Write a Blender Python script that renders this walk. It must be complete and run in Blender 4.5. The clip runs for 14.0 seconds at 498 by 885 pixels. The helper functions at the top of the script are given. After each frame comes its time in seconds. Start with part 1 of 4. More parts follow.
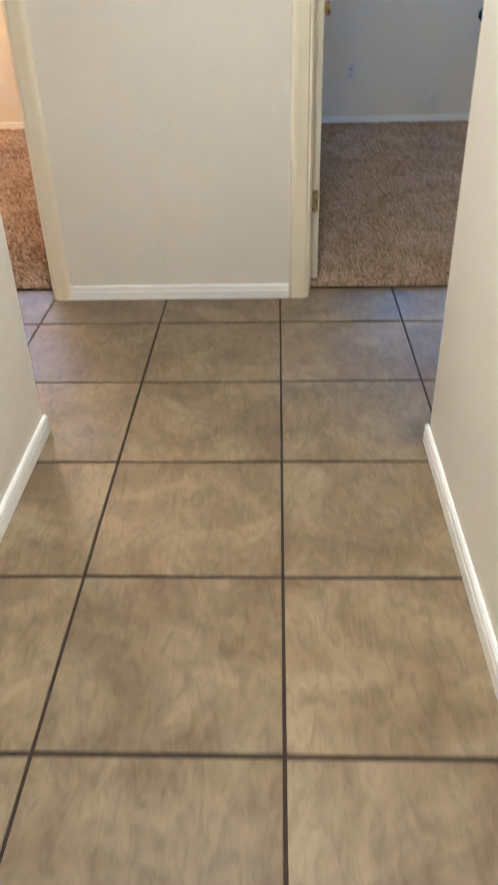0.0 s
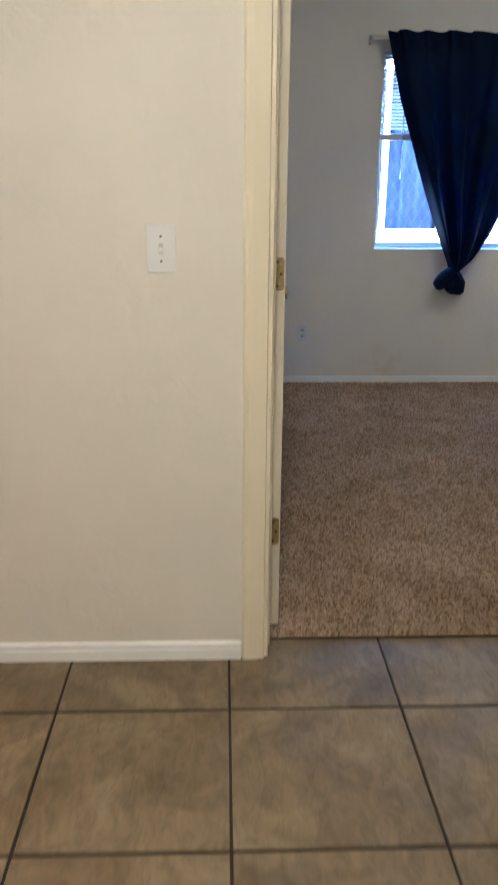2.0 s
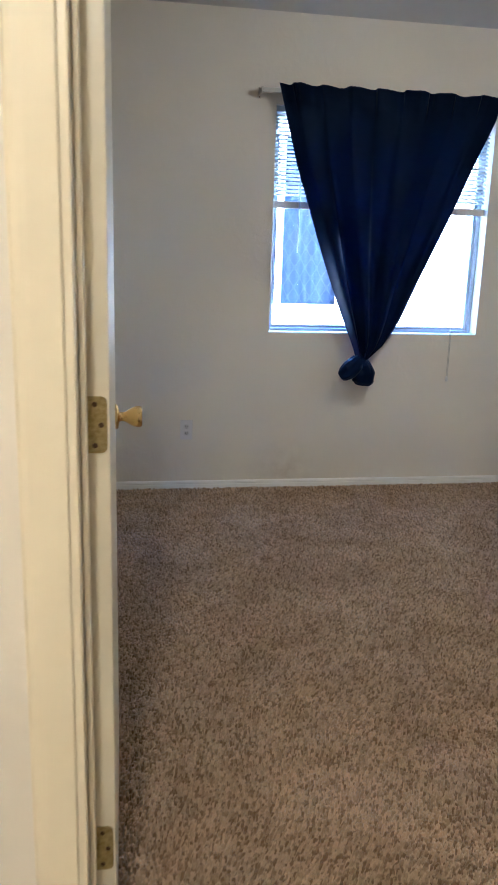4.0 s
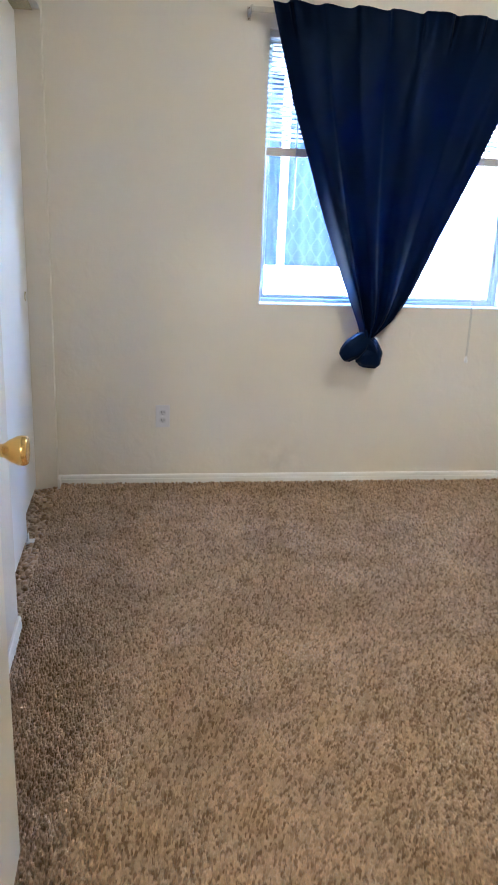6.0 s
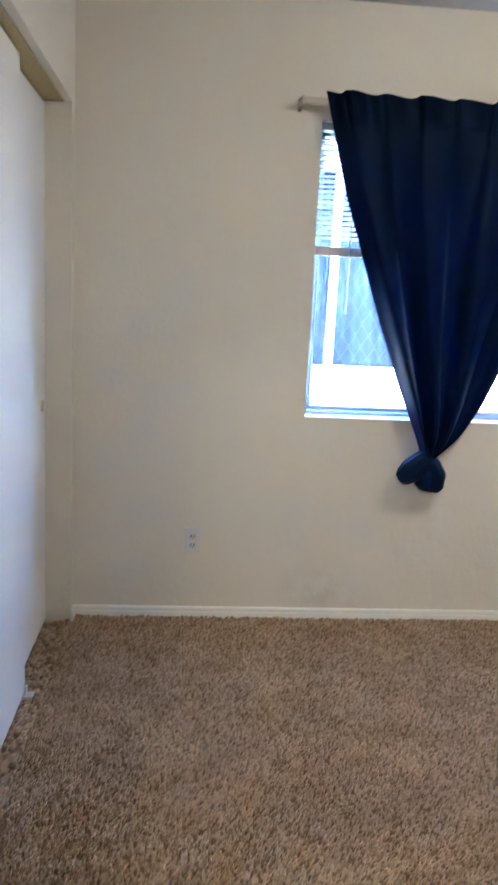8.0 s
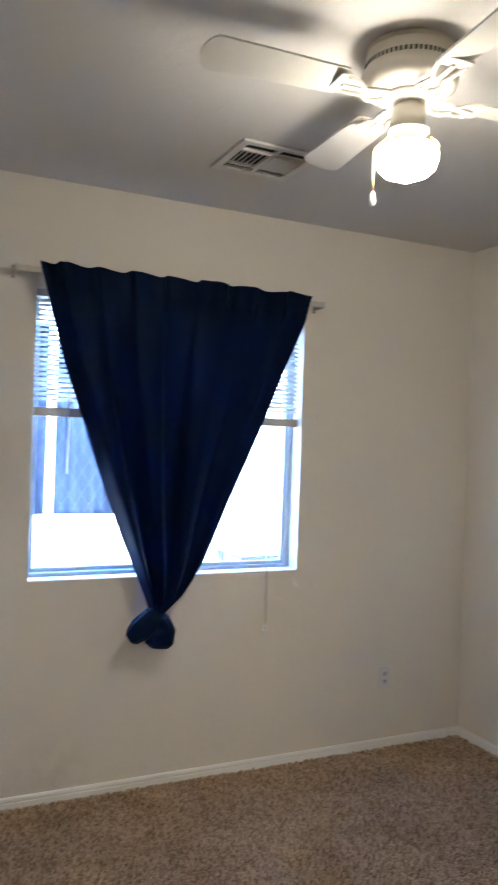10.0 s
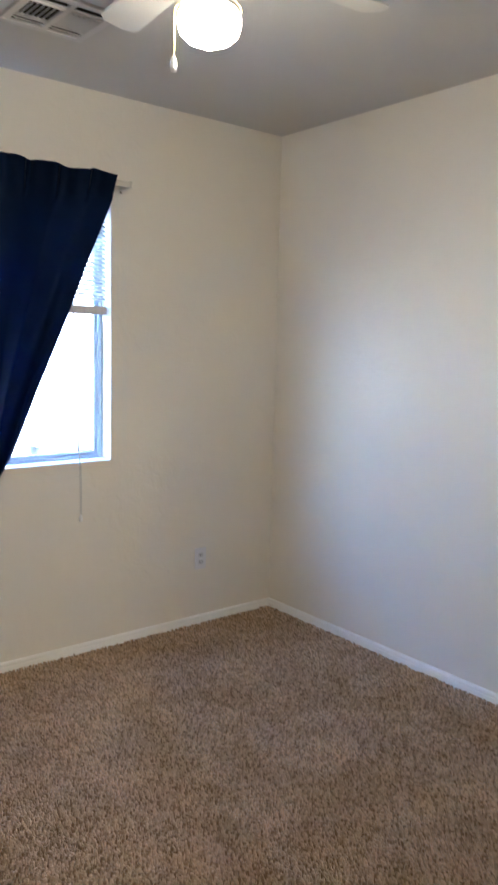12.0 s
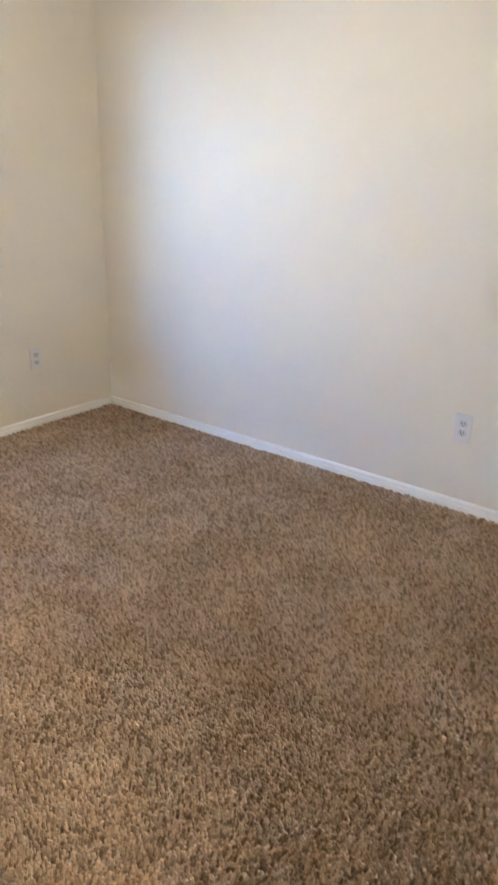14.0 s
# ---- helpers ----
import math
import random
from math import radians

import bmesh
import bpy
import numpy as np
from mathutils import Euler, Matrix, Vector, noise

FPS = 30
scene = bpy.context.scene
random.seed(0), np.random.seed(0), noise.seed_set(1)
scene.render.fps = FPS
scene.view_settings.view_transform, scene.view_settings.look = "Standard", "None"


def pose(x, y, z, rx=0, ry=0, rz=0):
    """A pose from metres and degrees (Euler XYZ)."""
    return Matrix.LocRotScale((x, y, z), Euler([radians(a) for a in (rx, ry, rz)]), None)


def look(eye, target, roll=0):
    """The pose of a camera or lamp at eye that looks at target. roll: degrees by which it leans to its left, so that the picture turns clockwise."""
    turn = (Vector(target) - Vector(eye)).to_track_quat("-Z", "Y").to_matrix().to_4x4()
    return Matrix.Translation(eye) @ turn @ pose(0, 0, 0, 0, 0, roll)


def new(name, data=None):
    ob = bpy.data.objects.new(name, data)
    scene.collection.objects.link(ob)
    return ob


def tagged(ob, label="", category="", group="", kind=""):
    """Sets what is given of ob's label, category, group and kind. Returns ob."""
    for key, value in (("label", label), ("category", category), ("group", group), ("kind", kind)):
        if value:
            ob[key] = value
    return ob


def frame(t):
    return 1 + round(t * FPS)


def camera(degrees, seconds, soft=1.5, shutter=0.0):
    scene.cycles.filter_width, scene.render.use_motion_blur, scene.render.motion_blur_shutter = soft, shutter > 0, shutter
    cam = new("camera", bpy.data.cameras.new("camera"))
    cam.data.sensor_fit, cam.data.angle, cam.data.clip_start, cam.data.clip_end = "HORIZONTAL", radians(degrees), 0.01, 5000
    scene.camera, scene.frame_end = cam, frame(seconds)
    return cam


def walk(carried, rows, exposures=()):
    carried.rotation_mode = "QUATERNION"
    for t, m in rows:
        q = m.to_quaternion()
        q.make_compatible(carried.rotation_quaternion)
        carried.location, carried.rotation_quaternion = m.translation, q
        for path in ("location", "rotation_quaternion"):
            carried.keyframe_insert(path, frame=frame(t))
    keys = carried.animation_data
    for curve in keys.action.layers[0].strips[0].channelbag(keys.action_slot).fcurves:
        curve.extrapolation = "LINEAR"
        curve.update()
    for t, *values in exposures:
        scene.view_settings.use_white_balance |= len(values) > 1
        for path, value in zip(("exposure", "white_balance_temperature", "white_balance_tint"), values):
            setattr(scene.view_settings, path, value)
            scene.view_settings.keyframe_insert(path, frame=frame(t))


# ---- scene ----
cam = camera(36.0, 14.0, shutter=0.5)
PATH = [
    (0, (0.602, 0.808, 1.235), (0.527, 2.472, 0.127), -1.6),
    (0.5, (0.62, 1.018, 1.258), (0.492, 2.749, 0.266), -0.7),
    (1, (0.536, 1.284, 1.279), (0.457, 3.075, 0.393), -2.2),
    (1.5, (0.547, 1.524, 1.295), (0.565, 3.367, 0.518), -1.4),
    (2, (0.6, 1.77, 1.33), (0.666, 3.665, 0.694), 0.4),
    (2.5, (0.594, 2.008, 1.336), (0.766, 3.923, 0.785), -0.2),
    (3, (0.599, 2.291, 1.34), (0.918, 4.201, 0.84), -0.5),
    (3.5, (0.686, 2.531, 1.352), (1.024, 4.446, 0.885), 1.3),
    (6, (1.0283, 3.2984, 1.3796), (1.3126, 5.1892, 0.7931), 2.28),
    (6.5, (1.0742, 3.4985, 1.378), (1.2445, 5.4091, 0.8119), 1.86),
    (7, (1.1147, 3.6468, 1.3891), (1.1425, 5.5725, 0.8495), 2.41),
    (9.5, (1.067, 3.8245, 1.5095), (1.7394, 5.7073, 1.4558), 2.34),
    (10, (1.081, 3.8114, 1.5307), (1.9313, 5.6216, 1.5312), 1.97),
    (10.5, (1.0945, 3.8085, 1.5374), (2.1176, 5.527, 1.5313), 2.02),
    (11, (1.097, 3.8055, 1.5333), (2.2279, 5.4538, 1.469), 1.49),
    (11.5, (1.1032, 3.8067, 1.5229), (2.2979, 5.4031, 1.3669), 1.28),
    (12, (1.1126, 3.8086, 1.502), (2.3573, 5.3525, 1.2428), 1.43),
    (12.5, (1.1192, 3.8204, 1.4781), (2.4192, 5.2929, 1.1015), 0.91),
    (13, (1.1181, 3.8227, 1.4469), (2.4752, 5.205, 0.9494), 0.41),
    (13.5, (1.1228, 3.8238, 1.4113), (2.5352, 5.1021, 0.8023), 1.07),
    (14, (1.128, 3.8199, 1.3735), (2.5869, 4.9866, 0.6589), 1.06),
]

EXPOSURES = [
    (0.0, 5.5, 4140, 5), (1.0, 5.35, 4200, 6), (2.0, 5.25, 4370, 6), (3.0, 5.2, 4480, 7), (3.5, 5.35, 4500, 6), (6.0, 6.28, 4650, 5),
    (7.0, 6.25, 4650, 5), (9.5, 5.68, 4760, 6), (10.5, 5.5, 4850, 6), (12.0, 5.86, 4800, 6), (13.0, 5.93, 4800, 5), (14.0, 6.45, 5020, 5),
]
walk(cam, [(t, look(eye, target, roll)) for t, eye, target, roll in PATH], EXPOSURES)

# ---- light ----
world = bpy.data.worlds.new("world")
scene.world = world
world.use_nodes = True
wn = world.node_tree
sky = wn.nodes.new("ShaderNodeTexSky")
sky.sky_type = 'NISHITA'
sky.sun_disc = False
sky.sun_elevation = radians(48)
sky.sun_rotation = radians(188)
wn.links.new(sky.outputs[0], wn.nodes["Background"].inputs[0])
wn.nodes["Background"].inputs[1].default_value = 0.15

sun = new("sun", bpy.data.lights.new("sun", 'SUN'))
sun.data.energy = 2.1
sun.data.angle = radians(0.5)
sun.data.color = (1.0, 0.985, 0.955)
sun.matrix_world = look((0, 0, 0), (0.093, 0.663, -0.743))

GLOBE_GLOW = 2.75
HALL_GLOW = 5.7
LEFT_GLOW = 7.5
WARM = (1.0, 0.74, 0.46)
HALL_WARM = (1.0, 0.725, 0.43)


# ---- materials ----
def shader(name, rough=0.6, metal=0.0, color=(0.5, 0.5, 0.5), spec=0.5):
    m = bpy.data.materials.new(name)
    m.use_nodes = True
    nt = m.node_tree
    b = nt.nodes["Principled BSDF"]
    b.inputs["Base Color"].default_value = (*color, 1)
    b.inputs["Roughness"].default_value = rough
    b.inputs["Metallic"].default_value = metal
    b.inputs["Specular IOR Level"].default_value = spec
    return m, nt, b


def node(nt, kind, **inputs):
    n = nt.nodes.new(kind)
    for k, v in inputs.items():
        n.inputs[k.replace("_", " ")].default_value = v
    return n


def coords(nt):
    return nt.nodes.new("ShaderNodeNewGeometry").outputs["Position"]


def noise_tex(nt, scale, detail=4.0, rough=0.55, distort=0.0, vec=None):
    n = node(nt, "ShaderNodeTexNoise", Scale=scale, Detail=detail, Roughness=rough, Distortion=distort)
    nt.links.new(vec if vec is not None else coords(nt), n.inputs["Vector"])
    return n.outputs["Fac"]


def ramp(nt, fac, stops):
    r = nt.nodes.new("ShaderNodeValToRGB")
    while len(r.color_ramp.elements) < len(stops):
        r.color_ramp.elements.new(0.5)
    for e, (p, c) in zip(r.color_ramp.elements, stops):
        e.position = p
        e.color = (*c, 1)
    nt.links.new(fac, r.inputs["Fac"])
    return r.outputs["Color"]


def mix(nt, fac, a, b, mode='MIX'):
    n = nt.nodes.new("ShaderNodeMix")
    n.data_type = 'RGBA'
    n.blend_type = mode
    for v, s in ((fac, n.inputs[0]), (a, n.inputs[6]), (b, n.inputs[7])):
        if isinstance(v, (int, float)):
            s.default_value = v
        elif isinstance(v, tuple):
            s.default_value = (*v, 1)
        else:
            nt.links.new(v, s)
    return n.outputs[2]


def bump(nt, b, height, strength=0.2, distance=0.002):
    n = node(nt, "ShaderNodeBump", Strength=strength, Distance=distance)
    nt.links.new(height, n.inputs["Height"])
    nt.links.new(n.outputs["Normal"], b.inputs["Normal"])


def math_node(nt, op, a, b=0.5):
    n = nt.nodes.new("ShaderNodeMath")
    n.operation = op
    for v, s in ((a, n.inputs[0]), (b, n.inputs[1])):
        if isinstance(v, (int, float)):
            s.default_value = v
        else:
            nt.links.new(v, s)
    return n.outputs[0]


def painted(name, color, rough, grain=60, strength=0.25, dist=0.002, stain=0.05, spec=0.4):
    """Paint with roller or knockdown relief and faint uneven wear."""
    m, nt, b = shader(name, rough, color=color, spec=spec)
    big = noise_tex(nt, 1.7, 3)
    dark = tuple(c * (1 - stain * 2) for c in color)
    nt.links.new(ramp(nt, big, [(0.3, dark), (0.7, color)]), b.inputs["Base Color"])
    fine = noise_tex(nt, grain, 5, 0.6)
    mid = noise_tex(nt, grain * 0.22, 3, 0.5, 0.6)
    bump(nt, b, math_node(nt, 'ADD', fine, math_node(nt, 'MULTIPLY', ramp(nt, mid, [(0.45, (0, 0, 0)), (0.62, (1, 1, 1))]), 0.8)), strength, dist)
    return m


WALL = painted("wall_paint", (0.78, 0.735, 0.645), 0.72, 60, 0.4, 0.002, 0.02)
nt = WALL.node_tree
b = nt.nodes["Principled BSDF"]
near = nt.nodes.new("ShaderNodeVectorMath")
near.operation = 'DISTANCE'
nt.links.new(coords(nt), near.inputs[0])
near.inputs[1].default_value = (1.73, 7.01, 0.10)
smudge = math_node(nt, 'MULTIPLY', ramp(nt, near.outputs["Value"], [(0.02, (1, 1, 1)), (0.24, (0, 0, 0))]), ramp(nt, noise_tex(nt, 14, 4, 0.6), [(0.35, (0, 0, 0)), (0.7, (1, 1, 1))]))
old = b.inputs["Base Color"].links[0].from_socket
nt.links.new(mix(nt, math_node(nt, 'MULTIPLY', smudge, 0.32), old, (0.40, 0.33, 0.24)), b.inputs["Base Color"])
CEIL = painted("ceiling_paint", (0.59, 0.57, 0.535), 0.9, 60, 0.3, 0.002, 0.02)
TRIM = painted("trim_paint", (0.90, 0.89, 0.86), 0.42, 25, 0.12, 0.001, 0.015)
DOORP = painted("door_paint", (0.85, 0.835, 0.79), 0.4, 30, 0.1, 0.001, 0.01)
CREAM = painted("cream_door_enamel", (0.84, 0.765, 0.58), 0.36, 26, 0.12, 0.001, 0.02, spec=0.5)
STUCCO = painted("stucco", (0.42, 0.40, 0.365), 0.95, 22, 0.9, 0.012, 0.03)
PLASTIC = shader("white_plastic", 0.3, color=(0.79, 0.785, 0.78))[0]
OUTLET_PLATE = shader("outlet_plate_plastic", 0.35, color=(0.70, 0.69, 0.70))[0]
OUTLET_FACE = shader("outlet_face_plastic", 0.4, color=(0.60, 0.59, 0.60))[0]
# near-black, stands in for the shade inside slots and holes
SLOT = shader("slot_shade", 0.7, color=(0.02, 0.02, 0.02))[0]
# frame taken as white vinyl; blue daylight and dimness put into its colour
VINYL = shader("vinyl_blue_daylit", 0.4, color=(0.46, 0.52, 0.60))[0]
SLATM = shader("blind_slat", 0.45, color=(0.68, 0.68, 0.67))[0]
GREY = shader("toggle_slot_shade", 0.5, color=(0.55, 0.54, 0.52))[0]
RAIL = shader("blind_rail", 0.5, color=(0.60, 0.55, 0.48))[0]
CORD = shader("blind_cord", 0.8, color=(0.62, 0.60, 0.55))[0]
WAND = shader("clear_wand", 0.25, color=(0.35, 0.37, 0.40))[0]
ENAMEL = shader("cream_enamel", 0.35, color=(0.56, 0.53, 0.455))[0]
BLADE = shader("fan_blade_white", 0.45, color=(0.54, 0.52, 0.465))[0]
VENTM = shader("vent_enamel", 0.45, color=(0.60, 0.58, 0.55))[0]
VOID = shader("shade_black", 0.9, color=(0.02, 0.018, 0.016))[0]
GROUT_DARK = painted("grout", (0.055, 0.038, 0.027), 0.95, 150, 0.5, 0.002, 0.2)
ROOFM = painted("roof_tile", (0.35, 0.24, 0.18), 0.9, 15, 0.6, 0.01, 0.1)
GRAVEL = painted("gravel", (0.26, 0.23, 0.20), 0.95, 90, 1.0, 0.02, 0.25)
UNIT = shader("utility_grey", 0.5, color=(0.085, 0.095, 0.105))[0]

BRASS, nt, b = shader("polished_brass", 0.16, 1.0, (0.83, 0.60, 0.22))
nt.links.new(ramp(nt, noise_tex(nt, 30, 3), [(0.35, (0.10,) * 3), (0.7, (0.28,) * 3)]), b.inputs["Roughness"])
HINGE, nt, b = shader("aged_brass", 0.38, 0.85, (0.52, 0.41, 0.21))
nt.links.new(ramp(nt, noise_tex(nt, 120, 4), [(0.35, (0.36, 0.29, 0.11)), (0.7, (0.56, 0.47, 0.22))]), b.inputs["Base Color"])
SCREW = shader("dark_screw", 0.5, 0.8, (0.12, 0.08, 0.05))[0]

GLASS, nt, b = shader("window_glass", 0.0, color=(1, 1, 1))
b.inputs["Transmission Weight"].default_value = 1.0
b.inputs["IOR"].default_value = 1.01


def glow(name, color, strength):
    m, nt, b = shader(name, 0.3, color=(0.9, 0.88, 0.84))
    b.inputs["Emission Color"].default_value = (*color, 1)
    b.inputs["Emission Strength"].default_value = strength
    return m


GLOBE = glow("lit_globe", WARM, GLOBE_GLOW)
ADDED_HALL_DOME = glow("added_hall_dome", HALL_WARM, HALL_GLOW)
LEFT_DOME = glow("left_dome_lit", (1.0, 0.50, 0.17), LEFT_GLOW)

# ceramic floor tile: clouded beige with brushed streaks
TILE, nt, b = shader("floor_tile", 0.33, spec=0.5)
oi = nt.nodes.new("ShaderNodeObjectInfo")
pos = coords(nt)
off = nt.nodes.new("ShaderNodeVectorMath")
off.operation = 'MULTIPLY_ADD'
nt.links.new(oi.outputs["Random"], off.inputs[0])
off.inputs[1].default_value = (37.0, 53.0, 11.0)
nt.links.new(pos, off.inputs[2])
cloud = noise_tex(nt, 4.2, 6, 0.62, 0.9, off.outputs[0])
stretch = node(nt, "ShaderNodeMapping")
stretch.inputs["Scale"].default_value = (1.0, 0.42, 1.0)
stretch.inputs["Rotation"].default_value = (0, 0, 0.6)
nt.links.new(off.outputs[0], stretch.inputs["Vector"])
vein = noise_tex(nt, 30, 9, 0.68, 1.1, stretch.outputs[0])
c1 = ramp(nt, cloud, [(0.32, (0.144, 0.101, 0.048)), (0.5, (0.206, 0.155, 0.084)), (0.66, (0.280, 0.219, 0.126))])
c2 = ramp(nt, vein, [(0.38, (0.74, 0.71, 0.66)), (0.5, (1, 1, 1)), (0.60, (1.18, 1.17, 1.15))])
c3 = mix(nt, 0.75, c1, c2, 'MULTIPLY')
tint = ramp(nt, oi.outputs["Random"], [(0.0, (0.90, 0.90, 0.90)), (1.0, (1.06, 1.05, 1.03))])
nt.links.new(mix(nt, 1.0, c3, tint, 'MULTIPLY'), b.inputs["Base Color"])
nt.links.new(ramp(nt, cloud, [(0.3, (0.34,) * 3), (0.7, (0.50,) * 3)]), b.inputs["Roughness"])
bump(nt, b, vein, 0.55, 0.003)


def carpet_material(name, dark, light):
    """Carpet yarn: each tuft its own shade, flecked, with a fibre sheen that is stronger where feet and vacuum brushed it."""
    m, nt, b = shader(name, 1.0, spec=0.0)
    geo = nt.nodes.new("ShaderNodeNewGeometry")
    fleck = noise_tex(nt, 240, 2, 0.7)
    patch = noise_tex(nt, 3.4, 5, 0.62, 0.9)
    f = math_node(nt, 'ADD', math_node(nt, 'MULTIPLY', geo.outputs["Random Per Island"], 0.6), math_node(nt, 'MULTIPLY', fleck, 0.4))
    base = ramp(nt, f, [(0.22, dark), (0.50, tuple(p * 0.45 + q * 0.55 for p, q in zip(dark, light))), (0.78, light)])
    brushed = ramp(nt, patch, [(0.38, (0.92, 0.92, 0.92)), (0.50, (1, 1, 1)), (0.64, (1.14, 1.14, 1.14))])
    nt.links.new(mix(nt, 1.0, base, brushed, 'MULTIPLY'), b.inputs["Base Color"])
    nt.links.new(ramp(nt, patch, [(0.40, (0.12,) * 3), (0.62, (0.40,) * 3)]), b.inputs["Sheen Weight"])
    b.inputs["Sheen Roughness"].default_value = 0.45
    bump(nt, b, fleck, 0.8, 0.004)
    return m


CARPET = carpet_material("carpet_pile", (0.245, 0.160, 0.088), (0.635, 0.465, 0.298))

# navy satin blackout cloth
NAVY, nt, b = shader("navy_satin", 0.44, color=(0.0035, 0.010, 0.040), spec=0.14)
weave = noise_tex(nt, 500, 2)
nt.links.new(ramp(nt, noise_tex(nt, 6, 3), [(0.3, (0.0027, 0.0080, 0.033)), (0.7, (0.0040, 0.0115, 0.047))]), b.inputs["Base Color"])
b.inputs["Specular Tint"].default_value = (0.45, 0.65, 1.0, 1)
bump(nt, b, weave, 0.12, 0.0005)

# neighbour's patterned sheer behind glass
LATTICE, nt, b = shader("lattice_curtain", 0.9, spec=0.15)
sep = nt.nodes.new("ShaderNodeSeparateXYZ")
nt.links.new(coords(nt), sep.inputs[0])
wx = math_node(nt, 'SINE', math_node(nt, 'MULTIPLY', sep.outputs["X"], 58.0))
wz = math_node(nt, 'SINE', math_node(nt, 'MULTIPLY', sep.outputs["Z"], 34.0))
ring = math_node(nt, 'ABSOLUTE', math_node(nt, 'ADD', wx, math_node(nt, 'MULTIPLY', wz, 1.0)))
nt.links.new(ramp(nt, ring, [(0.15, (0.036, 0.046, 0.080)), (0.45, (0.026, 0.034, 0.062))]), b.inputs["Base Color"])


# ---- mesh helpers ----
def finish(name, bm, mat, smooth=False):
    bmesh.ops.recalc_face_normals(bm, faces=bm.faces)
    me = bpy.data.meshes.new(name)
    bm.to_mesh(me)
    bm.free()
    me.materials.append(mat)
    if smooth:
        for p in me.polygons:
            p.use_smooth = True
    return me


def part(name, bm, mat, parent=None, label="", smooth=False):
    ob = new(name, finish(name, bm, mat, smooth))
    if parent is not None:
        ob.parent = parent
        bpy.context.view_layer.update()
        ob.matrix_parent_inverse = parent.matrix_world.inverted()
    if label:
        ob["label"] = label
    return ob


def thing(name, at, label, category, group="", kind=""):
    e = new(name)
    e.location = at
    bpy.context.view_layer.update()
    return tagged(e, label, category, group, kind)


def box(bm, x0, x1, y0, y1, z0, z1, bevel=0.0, segs=2):
    vs = [bm.verts.new(p) for p in ((x0, y0, z0), (x1, y0, z0), (x1, y1, z0), (x0, y1, z0), (x0, y0, z1), (x1, y0, z1), (x1, y1, z1), (x0, y1, z1))]
    fs = [bm.faces.new([vs[i] for i in q]) for q in ((3, 2, 1, 0), (4, 5, 6, 7), (0, 1, 5, 4), (1, 2, 6, 5), (2, 3, 7, 6), (3, 0, 4, 7))]
    if bevel:
        es = list({e for f in fs for e in f.edges})
        bmesh.ops.bevel(bm, geom=es, offset=bevel, segments=segs, affect='EDGES', profile=0.5)
    return bm


def cube(*a, **k):
    return box(bmesh.new(), *a, **k)


def rod(bm, p0, p1, r, n=12, r2=None, caps=True):
    p0, p1 = Vector(p0), Vector(p1)
    d = p1 - p0
    m = Matrix.Translation((p0 + p1) / 2) @ d.to_track_quat('Z', 'Y').to_matrix().to_4x4()
    bmesh.ops.create_cone(bm, cap_ends=caps, segments=n, radius1=r, radius2=r if r2 is None else r2, depth=d.length, matrix=m)
    return bm


def lathe(bm, profile, m, n=32):
    """profile: (radius, height) pairs turned about m's z axis."""
    rings = []
    for r, h in profile:
        if r < 1e-5:
            rings.append([bm.verts.new(m @ Vector((0, 0, h)))])
        else:
            rings.append([bm.verts.new(m @ Vector((r * math.cos(2 * math.pi * i / n), r * math.sin(2 * math.pi * i / n), h))) for i in range(n)])
    for a, c in zip(rings, rings[1:]):
        for i in range(n):
            j = (i + 1) % n
            q = [a[i % len(a)], a[j % len(a)], c[j % len(c)], c[i % len(c)]]
            q = [v for k, v in enumerate(q) if v not in q[:k]]
            if len(q) > 2:
                bm.faces.new(q)
    return bm


def sweep(bm, section, start, end, out):
    """Extrude a (depth, height) section along a straight horizontal run; out is the way it stands proud."""
    s, e, o = Vector(start), Vector(end), Vector(out)
    a = [bm.verts.new(s + o * d + Vector((0, 0, h))) for d, h in section]
    c = [bm.verts.new(e + o * d + Vector((0, 0, h))) for d, h in section]
    n = len(section)
    for i in range(n):
        bm.faces.new((a[i], a[(i + 1) % n], c[(i + 1) % n], c[i]))
    bm.faces.new(a)
    bm.faces.new(c[::-1])
    return bm


def wall_along_x(name, y0, y1, x0, x1, z1, holes, label):
    """A wall with openings through it; holes are (x0, x1, z0, z1)."""
    bm = bmesh.new()
    xs = sorted({x0, x1, *[h[0] for h in holes], *[h[1] for h in holes]})
    zs = sorted({0.0, z1, *[h[2] for h in holes], *[h[3] for h in holes]})
    solid = {}
    for i in range(len(xs) - 1):
        for j in range(len(zs) - 1):
            cx, cz = (xs[i] + xs[i + 1]) / 2, (zs[j] + zs[j + 1]) / 2
            solid[i, j] = not any(h[0] < cx < h[1] and h[2] < cz < h[3] for h in holes)
    vert = {}

    def v(i, k, j):
        if (i, k, j) not in vert:
            vert[i, k, j] = bm.verts.new((xs[i], (y0, y1)[k], zs[j]))
        return vert[i, k, j]
    for (i, j), s in solid.items():
        if not s:
            continue
        bm.faces.new((v(i, 0, j), v(i + 1, 0, j), v(i + 1, 0, j + 1), v(i, 0, j + 1)))
        bm.faces.new((v(i, 1, j), v(i, 1, j + 1), v(i + 1, 1, j + 1), v(i + 1, 1, j)))
        for di, dj, q in ((-1, 0, ((0, 0), (0, 1))), (1, 0, ((1, 0), (1, 1))), (0, -1, ((0, 0), (1, 0))), (0, 1, ((0, 1), (1, 1)))):
            if not solid.get((i + di, j + dj), False):
                a, c = q
                bm.faces.new((v(i + a[0], 0, j + a[1]), v(i + c[0], 0, j + c[1]), v(i + c[0], 1, j + c[1]), v(i + a[0], 1, j + a[1])))
    return tagged(part(name, bm, WALL), label, "wall", kind="structure")


